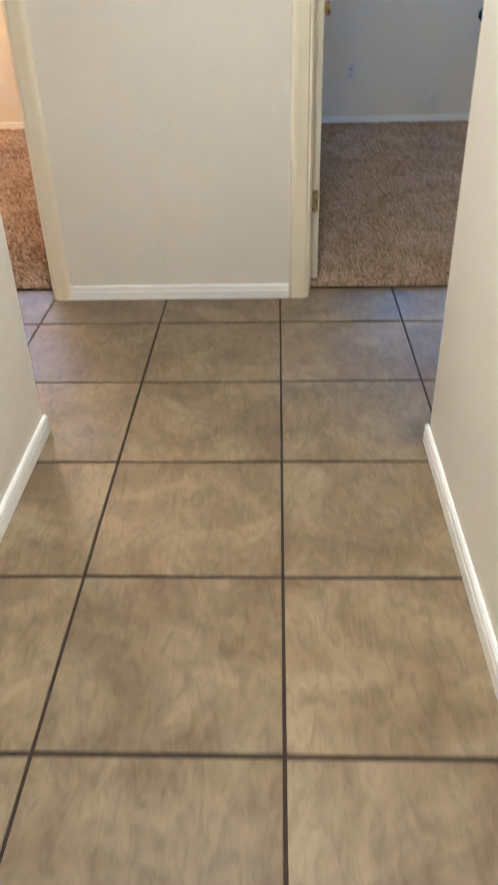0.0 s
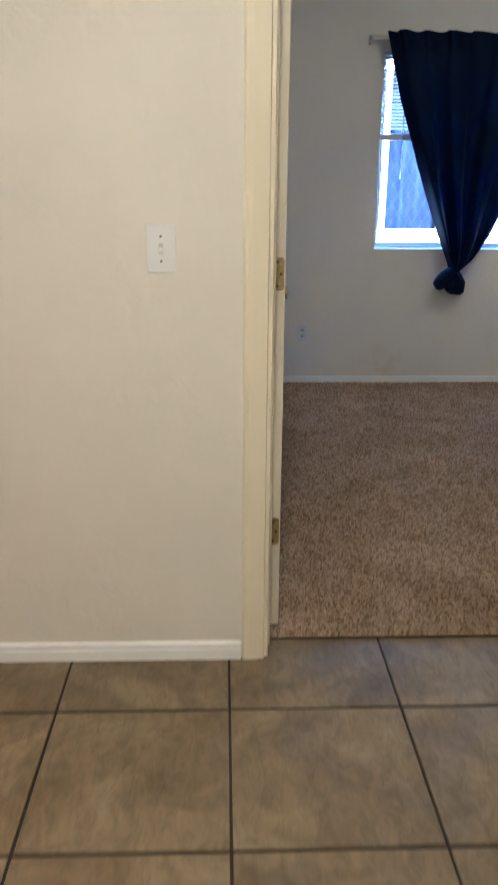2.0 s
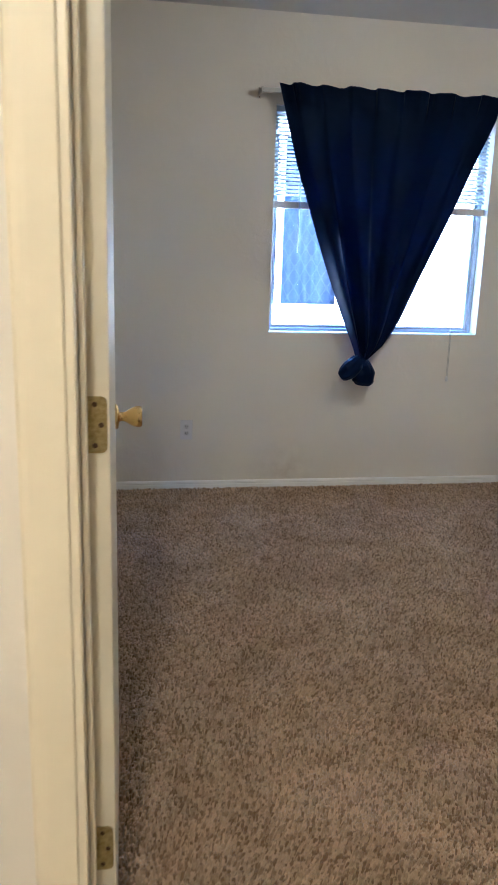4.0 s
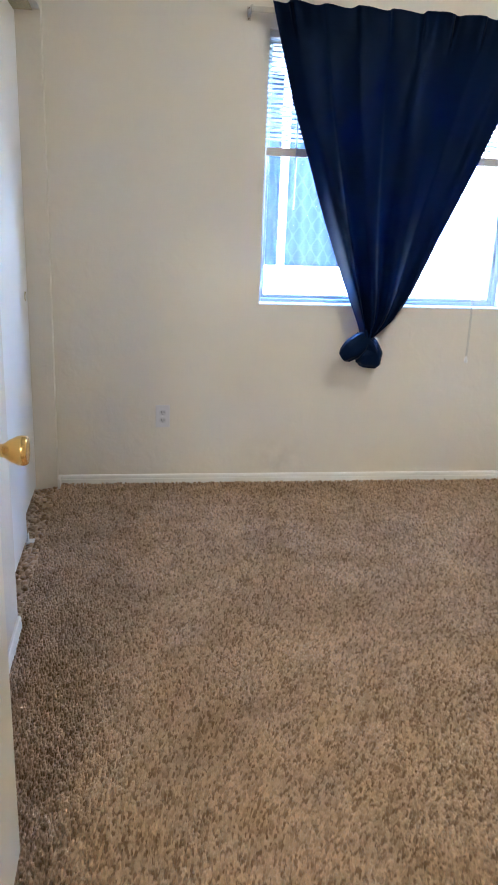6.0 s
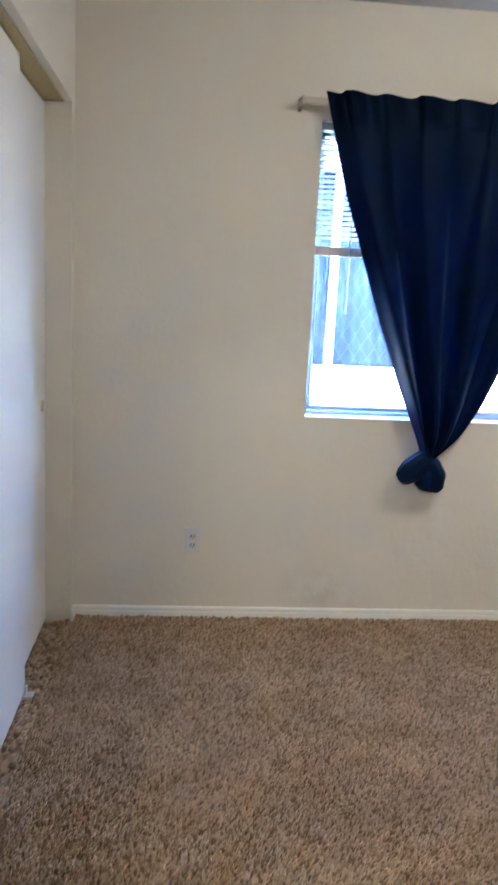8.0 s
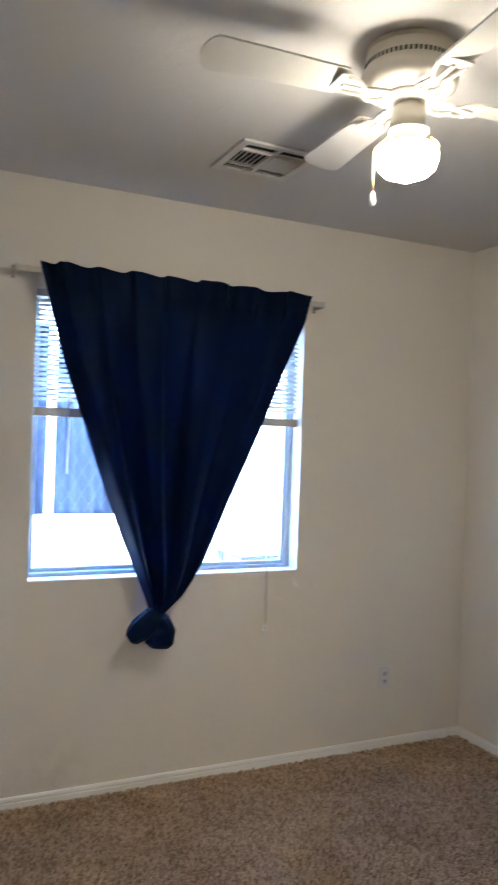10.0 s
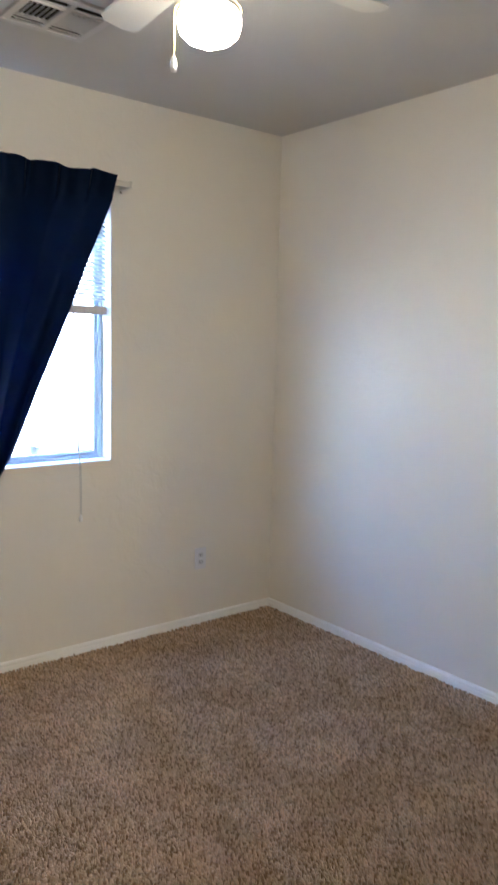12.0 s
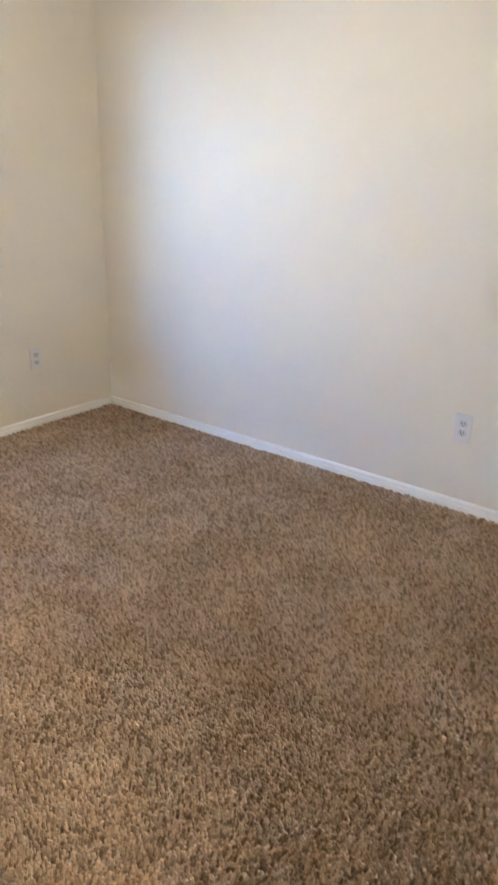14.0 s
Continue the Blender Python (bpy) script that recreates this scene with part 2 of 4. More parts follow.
def wall_box(name, x0, x1, y0, y1, z0, z1, label, bevel=0.0):
    return tagged(part(name, cube(x0, x1, y0, y1, z0, z1, bevel=bevel, segs=4), WALL, smooth=False), label, "wall", kind="structure")


# ---- plan ----
CEILING = 2.583
HALL_Y, ROOM_Y = 3.728, 3.855          # hall face and bedroom face of the wall with the doors
FAR_Y = 7.012                          # window wall
LEFT_X, RIGHT_X = 0.630, 3.868         # bedroom side walls
DOOR_X0, DOOR_X1 = 0.728, 1.540        # bedroom doorway, between jambs
LDOOR_X0, LDOOR_X1 = -1.126, -0.314    # other bedroom's doorway
DOOR_TOP = 2.045
WIN = (1.608, 2.857, 0.930, 2.135)
LWIN = (-2.45, -1.25, 0.930, 2.135)
CLOSET_Y0, CLOSET_Y1, CLOSET_TOP = 5.625, 6.945, 2.13
HL_X, HL_END = -0.093, 2.715           # hall's side wall ends
HR_X, HR_END = 1.033, 2.655
CARPET_Y = 3.822
PILE_Z, ROOM_BASE_Z = 0.012, 0.005      # carpet and its baseboards sit above the hall tile
J = 0.018

cream = "cream painted drywall with light knockdown texture"
wall_along_x("wall_doors", HALL_Y, ROOM_Y, -2.9, 4.0, CEILING,
             [(LDOOR_X0 - J, LDOOR_X1 + J, 0.0, DOOR_TOP + J), (DOOR_X0 - J, DOOR_X1 + J, 0.0, DOOR_TOP + J)], "cream drywall wall with two bedroom doorways")
wall_along_x("wall_window", FAR_Y, FAR_Y + 0.15, -2.9, 4.0, CEILING, [WIN, LWIN], "cream drywall wall with recessed bedroom windows")
wall_box("wall_bedroom_right", RIGHT_X, 4.0, ROOM_Y, FAR_Y, 0, CEILING, cream)
wall_box("wall_bedroom_left", LEFT_X - 0.11, LEFT_X, ROOM_Y, CLOSET_Y0, 0, CEILING, cream)
wall_box("wall_closet_nib", LEFT_X - 0.11, LEFT_X, CLOSET_Y1, FAR_Y, 0, CEILING, cream)
wall_box("wall_closet_header", LEFT_X - 0.11, LEFT_X, CLOSET_Y0, CLOSET_Y1, CLOSET_TOP, CEILING, cream)
wall_box("wall_closet_back", -0.22, -0.11, ROOM_Y, FAR_Y, 0, CEILING, cream)
wall_box("wall_left_room_end", -2.9, -2.79, ROOM_Y, FAR_Y, 0, CEILING, cream)
wall_box("wall_hall_left", HL_X - 0.115, HL_X, -3.0, HL_END, 0, CEILING, cream)
wall_box("wall_hall_right", HR_X, HR_X + 0.115, -3.0, HR_END, 0, CEILING, cream)
wall_box("wall_cross_left", -1.7, HL_X - 0.115, HL_END - 0.115, HL_END, 0, CEILING, cream)
wall_box("wall_cross_right", HR_X + 0.115, 2.3, HR_END - 0.115, HR_END, 0, CEILING, cream)
wall_box("wall_cross_end_left", -1.815, -1.7, HL_END - 0.115, HALL_Y, 0, CEILING, cream)
wall_box("wall_cross_end_right", 2.3, 2.415, HR_END - 0.115, HALL_Y, 0, CEILING, cream)
wall_box("wall_hall_back", HL_X - 0.115, HR_X + 0.115, -3.115, -3.0, 0, CEILING, cream)
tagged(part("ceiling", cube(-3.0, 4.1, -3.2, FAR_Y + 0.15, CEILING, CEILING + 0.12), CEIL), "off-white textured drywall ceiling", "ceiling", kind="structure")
tagged(part("roof", cube(-3.4, 4.6, -3.6, FAR_Y + 0.25, CEILING + 0.16, CEILING + 0.22), ROOFM), "low brown roof over the rooms", "roof", kind="structure")
for nm, x in (("wall_outer_left", -3.01), ("wall_outer_right", 4.0)):
    wall_box(nm, x, x + 0.1, -3.2, FAR_Y, 0, CEILING, "outer wall of the home")


def base_run(bm, s, e, out):
    """Baseboard with an eased, grooved top."""
    sweep(bm, [(0, 0), (0.012, 0), (0.012, 0.034), (0.0095, 0.037), (0.0095, 0.041), (0.012, 0.044), (0.0105, 0.053), (0.006, 0.058), (0, 0.058)], s, e, out)


runs = {
    "baseboard_window_wall": [((LEFT_X, FAR_Y, 0), (RIGHT_X, FAR_Y, 0), (0, -1, 0))],
    "baseboard_bedroom_right": [((RIGHT_X, ROOM_Y, 0), (RIGHT_X, FAR_Y - 0.012, 0), (-1, 0, 0))],
    "baseboard_bedroom_left": [((LEFT_X, ROOM_Y + 0.018, 0), (LEFT_X, CLOSET_Y0, 0), (1, 0, 0))],
    "baseboard_closet_nib": [((LEFT_X, CLOSET_Y1, 0), (LEFT_X, FAR_Y - 0.012, 0), (1, 0, 0))],
    "baseboard_bedroom_back": [((DOOR_X1 + 0.078, ROOM_Y, 0), (RIGHT_X - 0.012, ROOM_Y, 0), (0, 1, 0))],
    "baseboard_switch_wall": [((LDOOR_X1 + 0.078, HALL_Y, 0), (DOOR_X0 - 0.080, HALL_Y, 0), (0, -1, 0))],
    "baseboard_hall_left": [((HL_X, -3.0, 0), (HL_X, HL_END + 0.012, 0), (1, 0, 0)), ((-1.7, HL_END, 0), (HL_X, HL_END, 0), (0, 1, 0))],
    "baseboard_hall_right": [((HR_X, -3.0, 0), (HR_X, HR_END + 0.012, 0), (-1, 0, 0)), ((HR_X, HR_END, 0), (2.3, HR_END, 0), (0, 1, 0))],
    "baseboard_left_room": [((-2.79, FAR_Y, 0), (-0.22, FAR_Y, 0), (0, -1, 0))],
    "baseboard_cross_hall": [((DOOR_X1 + 0.078, HALL_Y, 0), (2.3, HALL_Y, 0), (0, -1, 0)), ((-1.7, HALL_Y, 0), (LDOOR_X0 - 0.078, HALL_Y, 0), (0, -1, 0))],
}
for nm, segs in runs.items():
    bm = bmesh.new()
    lift = Vector((0, 0, 0.0 if "hall" in nm or "switch" in nm else ROOM_BASE_Z))
    for s, e, o in segs:
        base_run(bm, Vector(s) + lift, Vector(e) + lift, o)
    tagged(part(nm, bm, TRIM), "narrow white painted wooden baseboard with grooved top", "baseboard", kind="structure")


def casing(name, x0, x1, y, out, label):
    """Colonial door casing round an opening on one wall face, with its jamb on the hall side call."""
    bm = bmesh.new()
    prof = [(0.0, 0.0), (0.007, 0.0), (0.010, 0.0025), (0.0115, 0.012), (0.0132, 0.024), (0.0152, 0.036), (0.0155, 0.045), (0.0135, 0.052), (0.0095, 0.0565), (0.0, 0.057)]
    prof = [(d, w * 1.14) for d, w in prof]
    r = 0.012
    for side in (-1, 1):
        edge = x0 - r if side < 0 else x1 + r
        rings = []
        for z in (0.0, DOOR_TOP + r):
            ring = []
            for d, w in prof:
                zz = z if z == 0.0 else z + w
                ring.append(bm.verts.new((edge + side * w, y + out * d, zz)))
            rings.append(ring)
        for i in range(len(prof)):
            k = (i + 1) % len(prof)
            bm.faces.new((rings[0][i], rings[0][k], rings[1][k], rings[1][i]))
        bm.faces.new(rings[0])
    a = [bm.verts.new((x0 - r - w, y + out * d, DOOR_TOP + r + w)) for d, w in prof]
    c = [bm.verts.new((x1 + r + w, y + out * d, DOOR_TOP + r + w)) for d, w in prof]
    for i in range(len(prof)):
        k = (i + 1) % len(prof)
        bm.faces.new((a[i], a[k], c[k], c[i]))
    return tagged(part(name, bm, CREAM, smooth=False), label, "door casing", kind="structure")


def jamb(name, x0, x1, stop_y):
    bm = bmesh.new()
    y0, y1 = HALL_Y - 0.001, ROOM_Y + 0.001
    box(bm, x0 - J, x0, y0, y1, 0, DOOR_TOP, 0.0015, 1)
    box(bm, x1, x1 + J, y0, y1, 0, DOOR_TOP, 0.0015, 1)
    box(bm, x0 - J, x1 + J, y0, y1, DOOR_TOP, DOOR_TOP + J - 0.002, 0.0015, 1)
    box(bm, x0, x0 + 0.010, stop_y - 0.034, stop_y, 0, DOOR_TOP - 0.010, 0.002, 1)
    box(bm, x1 - 0.010, x1, stop_y - 0.034, stop_y, 0, DOOR_TOP - 0.010, 0.002, 1)
    box(bm, x0, x1, stop_y - 0.034, stop_y, DOOR_TOP - 0.010, DOOR_TOP, 0.002, 1)
    return tagged(part(name, bm, CREAM), "off-white painted wooden door jamb with stop", "door jamb", kind="structure")


jamb("trim_bedroom_jamb", DOOR_X0, DOOR_X1, ROOM_Y - 0.036)
jamb("trim_left_room_jamb", LDOOR_X0, LDOOR_X1, ROOM_Y - 0.036)
for nm, x0, x1 in (("bedroom", DOOR_X0, DOOR_X1), ("left_room", LDOOR_X0, LDOOR_X1)):
    casing("trim_%s_casing_hall" % nm, x0, x1, HALL_Y, -1, "off-white painted wooden door casing, scuffed edge")
    casing("trim_%s_casing_room" % nm, x0, x1, ROOM_Y, 1, "off-white painted wooden door casing inside the room")

# ---- floors ----
tagged(part("floor_slab", cube(-3.0, 4.1, -3.2, FAR_Y + 0.15, -0.15, -0.012), GROUT_DARK), "concrete slab under the rooms", "floor", kind="structure")
bm = bmesh.new()
box(bm, -1.7, 2.3, HR_END - 0.11, CARPET_Y, -0.0118, -0.004)
box(bm, HL_X - 0.05, HR_X + 0.05, -3.0, HR_END - 0.11, -0.0118, -0.004)
hall_floor = tagged(part("floor_hall", bm, GROUT_DARK), "dark grout bed of the tiled hall floor", "floor", kind="structure")


def carpet(name, x0, x1, y0, y1, step, label):
    """Cut-pile carpet: leaning yarn tufts with uneven tips, set close on a backing."""
    rng = np.random.default_rng(7)
    nx, ny = max(2, int((x1 - x0) / step)), max(2, int((y1 - y0) / step))
    gx, gy = np.meshgrid(x0 + (np.arange(nx) + 0.5) * (x1 - x0) / nx, y0 + (np.arange(ny) + 0.5) * (y1 - y0) / ny)
    gx, gy = gx.ravel(), gy.ravel()
    n = gx.size
    gx = gx + rng.uniform(-0.42, 0.42, n) * step
    gy = gy + rng.uniform(-0.42, 0.42, n) * step
    # the pile leans by where it was last brushed, and twists into small clumps with pits between
    sweep_a = 1.4 * np.sin(2.3 * gx + 1.1 * np.sin(1.7 * gy)) + 1.3 * np.sin(2.9 * gy + 1.6 * np.sin(2.1 * gx)) + 0.8 * np.sin(7.1 * gx + 5.3 * gy)
    lean = step * (0.30 + 0.25 * np.sin(3.3 * gx + 4.1 * gy + 2.0 * np.sin(3.0 * gy)))
    clump = np.zeros(n)
    for wave in (800.0, 680.0, 580.0, 490.0, 410.0, 340.0):
        a, ph = rng.uniform(0, 2 * math.pi), rng.uniform(0, 2 * math.pi)
        clump += np.sin(wave * (gx * np.cos(a) + gy * np.sin(a)) + ph)
    clump = np.clip(0.5 + 0.24 * clump, 0, 1)
    tx = lean * np.cos(sweep_a) + rng.normal(0, 0.30, n) * step
    ty = lean * np.sin(sweep_a) + rng.normal(0, 0.30, n) * step
    rad = step * rng.uniform(0.44, 0.62, n) * (0.70 + 0.42 * clump)
    top = 0.0005 + 0.0105 * clump + rng.uniform(-0.0015, 0.0015, n)
    top = top + PILE_Z
    turn = rng.uniform(0, math.pi / 2, n)
    co = np.empty((n, 8, 3))
    for k in range(4):
        a = turn + k * math.pi / 2
        co[:, k, 0], co[:, k, 1], co[:, k, 2] = gx + rad * 0.8 * np.cos(a), gy + rad * 0.8 * np.sin(a), -0.008 + PILE_Z
        a = a + 0.4
        co[:, 4 + k, 0], co[:, 4 + k, 1], co[:, 4 + k, 2] = gx + tx + rad * np.cos(a), gy + ty + rad * np.sin(a), top + rng.normal(0, 0.0012, n)
    co[:, :, 0] = np.clip(co[:, :, 0], x0, x1)
    co[:, :, 1] = np.clip(co[:, :, 1], y0 - 0.006, y1)
    quad = np.array([[0, 1, 5, 4], [1, 2, 6, 5], [2, 3, 7, 6], [3, 0, 4, 7], [4, 5, 6, 7]])
    faces = (quad[None] + 8 * np.arange(n)[:, None, None]).reshape(-1)
    verts = co.reshape(-1, 3)
    back = len(verts)
    low = PILE_Z - 0.007
    verts = np.concatenate([verts, [[x0, y0, low], [x1, y0, low], [x1, y1, low], [x0, y1, low]]])
    faces = np.concatenate([faces, [back, back + 1, back + 2, back + 3]]).astype(np.int32)
    me = bpy.data.meshes.new(name)
    me.vertices.add(len(verts))
    me.vertices.foreach_set("co", verts.astype(np.float32).ravel())
    me.loops.add(len(faces))
    me.loops.foreach_set("vertex_index", faces)
    me.polygons.add(len(faces) // 4)
    me.polygons.foreach_set("loop_start", np.arange(0, len(faces), 4, dtype=np.int32))
    me.update(calc_edges=True)
    me.validate()
    me.materials.append(CARPET)
    return tagged(new(name, me), label, "carpet", kind="structure")


carpet("floor_carpet_bedroom", LEFT_X, RIGHT_X, ROOM_Y, FAR_Y, 0.0078, "brown cut-pile carpet with brushed lighter patches")
carpet("floor_carpet_doorway", DOOR_X0, DOOR_X1, CARPET_Y, ROOM_Y + 0.004, 0.0085, "frayed brown carpet edge in the bedroom doorway")
carpet("floor_carpet_closet", -0.11, LEFT_X, CLOSET_Y0 - 0.3, FAR_Y, 0.02, "brown carpet inside the closet")
carpet("floor_carpet_left_room", -2.79, -0.22, ROOM_Y, FAR_Y, 0.0130, "tan cut-pile carpet of the other bedroom")
carpet("floor_carpet_left_doorway", LDOOR_X0, LDOOR_X1, CARPET_Y + 0.01, ROOM_Y + 0.004, 0.0085, "frayed tan carpet edge in the doorway")


# ---- doors ----
def hinge(parent, at, side):
    """Leaf on the door's edge, rounded corners, three screws, and the knuckle."""
    x, y, z = at
    bm = bmesh.new()
    pts = []
    for cx, cz in ((0.0, -0.044), (0.0305, -0.044), (0.0305, 0.044), (0.0, 0.044)):
        if cx == 0.0:
            pts.append((cx, cz))
        else:
            s = 1 if cz > 0 else -1
            arc = [(cx - 0.009 + 0.009 * math.cos(a), cz - s * 0.009 + s * 0.009 * math.sin(a)) for a in (0, 0.5, 1.05, 1.57)]
            pts += arc if s > 0 else arc[::-1]
    f = bm.faces.new([bm.verts.new((x + side * px, y, z + pz)) for px, pz in pts])
    ext = bmesh.ops.extrude_face_region(bm, geom=[f])
    bmesh.ops.translate(bm, verts=[v for v in ext["geom"] if isinstance(v, bmesh.types.BMVert)], vec=(0, -0.002, 0))
    leaf = part("hinge", bm, HINGE, parent, "aged brass hinge leaf with dark screws")
    for px, pz in ((0.012, 0.032), (0.0215, 0.0), (0.012, -0.032)):
        part("screw", rod(bmesh.new(), (x + side * px, y - 0.002, z + pz), (x + side * px, y - 0.0035, z + pz), 0.004, 10), SCREW, leaf)
    bm = bmesh.new()
    for k in range(5):
        z0 = z - 0.0445 + k * 0.0178
        rod(bm, (x - side * 0.004, y + 0.006, z0 + 0.0006), (x - side * 0.004, y + 0.006, z0 + 0.0172), 0.0055, 12)
    part("knuckle", bm, HINGE, leaf)
    return leaf


def knob(parent, at, out):
    """Round brass knob on a rose, pointing along x."""
    m = pose(*at, 0, 90 * out, 0)
    prof = [(0.0, 0.0), (0.032, 0.0), (0.032, 0.004), (0.028, 0.008), (0.013, 0.010), (0.011, 0.016), (0.013, 0.026), (0.020, 0.036), (0.0255, 0.048), (0.027, 0.056), (0.0262, 0.063), (0.0235, 0.0665), (0.018, 0.0655), (0.0, 0.0645)]
    k = part("knob", lathe(bmesh.new(), prof, m, 36), BRASS, parent, "polished brass door knob", smooth=True)
    return k


def door(name, x_hinge, y_hinge, side, label):
    """Flush leaf swung open square to its wall, its hinge edge towards the hall."""
    x0, x1 = sorted((x_hinge, x_hinge + side * 0.035))
    d = thing(name, ((x0 + x1) / 2, y_hinge, 0.02), label, "door")
    part("leaf", cube(x0, x1, y_hinge, y_hinge + 0.813, 0.022, 2.035, bevel=0.0025), CREAM, d)
    for z in (0.344, 1.104, 1.83):
        hinge(d, (x_hinge + side * 0.0005, y_hinge, z), side)
    kz, ky = 0.956, y_hinge + 0.753
    knob(d, (x1, ky, kz), 1)
    knob(d, (x0, ky, kz), -1)
    bm = bmesh.new()
    box(bm, (x0 + x1) / 2 - 0.0125, (x0 + x1) / 2 + 0.0125, y_hinge + 0.8125, y_hinge + 0.8150, kz - 0.028, kz + 0.028, 0.001, 1)
    part("latch_plate", bm, HINGE, d)
    return d


door("bedroom_door", DOOR_X0 + 0.006, ROOM_Y + 0.014, 1, "off-white flush bedroom door standing open on brass hinges")
door("left_room_door", LDOOR_X1 - 0.003, ROOM_Y + 0.014, -1, "off-white flush door of the other bedroom, standing open")


def sliding_door(y0, y1, xf, pull_y, label):
    d = thing("closet_door", (xf - 0.015, (y0 + y1) / 2, 0.015), label, "closet door", "sliding closet doors")
    part("panel", cube(xf - 0.028, xf, y0, y1, 0.030, CLOSET_TOP - 0.012, bevel=0.002), DOORP, d)
    m = pose(xf - 0.001, pull_y, 0.962, 0, 90, 0)
    part("finger_pull", lathe(bmesh.new(), [(0.0, 0.0005), (0.017, 0.0005), (0.0185, 0.002), (0.021, 0.003), (0.0225, 0.002), (0.0225, 0.0)], m, 24), HINGE, d, "round brass finger pull", smooth=True)
    return d


sliding_door(CLOSET_Y0 + 0.004, 6.325, 0.566, 5.72, "white flush sliding closet door in the front track")
sliding_door(6.265, CLOSET_Y1 - 0.004, 0.527, 6.868, "white flush sliding closet door in the rear track")
# top track; its brown also stands for the shade under the closet header
bm = bmesh.new()
box(bm, 0.490, 0.600, CLOSET_Y0 + 0.002, CLOSET_Y1 - 0.002, CLOSET_TOP - 0.006, CLOSET_TOP - 0.001)
tagged(part("trim_closet_track", bm, HINGE), "metal top track of the closet doors, header shade in its brown", "door track", kind="structure")
bm = bmesh.new()
box(bm, 0.500, 0.600, 6.290, 6.330, 0.010, 0.024, 0.002, 1)
box(bm, 0.569, 0.575, 6.298, 6.324, 0.020, 0.055, 0.002, 1)
tagged(part("door_guide", bm, PLASTIC), "white plastic floor guide of the sliding doors", "door guide")

# ---- window, blind, rod and curtain ----
GY = FAR_Y + 0.115


def window(name, win, label):
    x0, x1, z0, z1 = win
    w = thing(name, ((x0 + x1) / 2, GY, z0), label, "window", kind="structure")
    f = part("window_frame", bmesh.new(), VINYL, w)
    bm = bmesh.new()
    t = 0.022
    y0, y1 = FAR_Y + 0.085, FAR_Y + 0.149
    box(bm, x0 + 0.001, x0 + t, y0, y1, z0 + 0.001, z1 - 0.001, 0.003)
    box(bm, x1 - t, x1 - 0.001, y0, y1, z0 + 0.001, z1 - 0.001, 0.003)
    box(bm, x0 + t, x1 - t, y0, y1, z0 + 0.001, z0 + t, 0.003)
    box(bm, x0 + t, x1 - t, y0, y1, z1 - t, z1 - 0.001, 0.003)
    bm.to_mesh(f.data)
    bm.free()
    f.data.materials.clear()
    f.data.materials.append(VINYL)
    xm = (x0 + x1) / 2
    for a, c, yy in ((x0 + t - 0.004, xm + 0.02, GY + 0.012), (xm - 0.02, x1 - t + 0.004, GY - 0.010)):
        bm = bmesh.new()
        s = 0.020
        za, zb = z0 + t - 0.004, z1 - t + 0.004
        box(bm, a, a + s, yy - 0.010, yy + 0.010, za, zb, 0.002, 1)
        box(bm, c - s, c, yy - 0.010, yy + 0.010, za, zb, 0.002, 1)
        box(bm, a + s, c - s, yy - 0.010, yy + 0.010, za, za + s, 0.002, 1)
        box(bm, a + s, c - s, yy - 0.010, yy + 0.010, zb - s, zb, 0.002, 1)
        sash = part("sash", bm, VINYL, w)
        g = part("pane", cube(a + s - 0.004, c - s + 0.004, yy - 0.002, yy + 0.002, za + s - 0.004, zb - s + 0.004), GLASS, sash)
        g.visible_shadow = False
    return w


window("window_1", WIN, "sliding window set deep in the wall, blue daylight in its frame colour")
window("window_2", LWIN, "sliding window of the other bedroom, blue daylight in its frame colour")
bm = bmesh.new()
box(bm, WIN[0], WIN[1], FAR_Y - 0.003, FAR_Y + 0.085, WIN[2] - 0.002, WIN[2] + 0.006, 0.003)
tagged(part("window_sill", bm, TRIM), "white painted sill of the recessed window", "window sill", kind="structure")


def blind(win, z_bottom, label, tilt=28):
    x0, x1, z0, z1 = win
    yb = FAR_Y + 0.045
    b = thing("mini_blind", ((x0 + x1) / 2, yb, z1), label, "window blind")
    bm = cube(x0 + 0.006, x1 - 0.006, yb - 0.014, yb + 0.014, z1 - 0.028, z1 - 0.001, bevel=0.002)
    part("head_rail", bm, SLATM, b)
    top = z1 - 0.042
    n = int((top - z_bottom - 0.02) / 0.0205)
    me = None
    for i in range(n):
        if me is None:
            bm = bmesh.new()
            a = radians(tilt)
            prev = None
            for k in range(5):
                u = (k / 4 - 0.5) * 0.025
                h = 0.0022 * (1 - (2 * u / 0.025) ** 2)
                yy, zz = u * math.cos(a) - h * math.sin(a), u * math.sin(a) + h * math.cos(a)
                cur = [bm.verts.new((x0 + 0.008, yy, zz)), bm.verts.new((x1 - 0.008, yy, zz))]
                if prev:
                    bm.faces.new((prev[0], prev[1], cur[1], cur[0]))
                prev = cur
            bmesh.ops.solidify(bm, geom=list(bm.faces), thickness=0.0006)
            me = finish("slat", bm, SLATM)
        s = new("slat", me)
        s.parent = b
        s.matrix_parent_inverse = b.matrix_world.inverted()
        s.location = (0, yb, top - i * 0.0205)
    part("bottom_rail", cube(x0 + 0.006, x1 - 0.006, yb - 0.014, yb + 0.014, z_bottom - 0.010, z_bottom + 0.028, bevel=0.003), RAIL, b, "taupe bottom rail of the blind")
    for fx in (0.12, 0.5, 0.88):
        xx = x0 + (x1 - x0) * fx
        bm = bmesh.new()
        for dy in (-0.0125, 0.0125):
            rod(bm, (xx, yb + dy, z_bottom + 0.02), (xx, yb + dy, z1 - 0.02), 0.0008, 5)
        part("ladder_cord", bm, CORD, b)
    return b


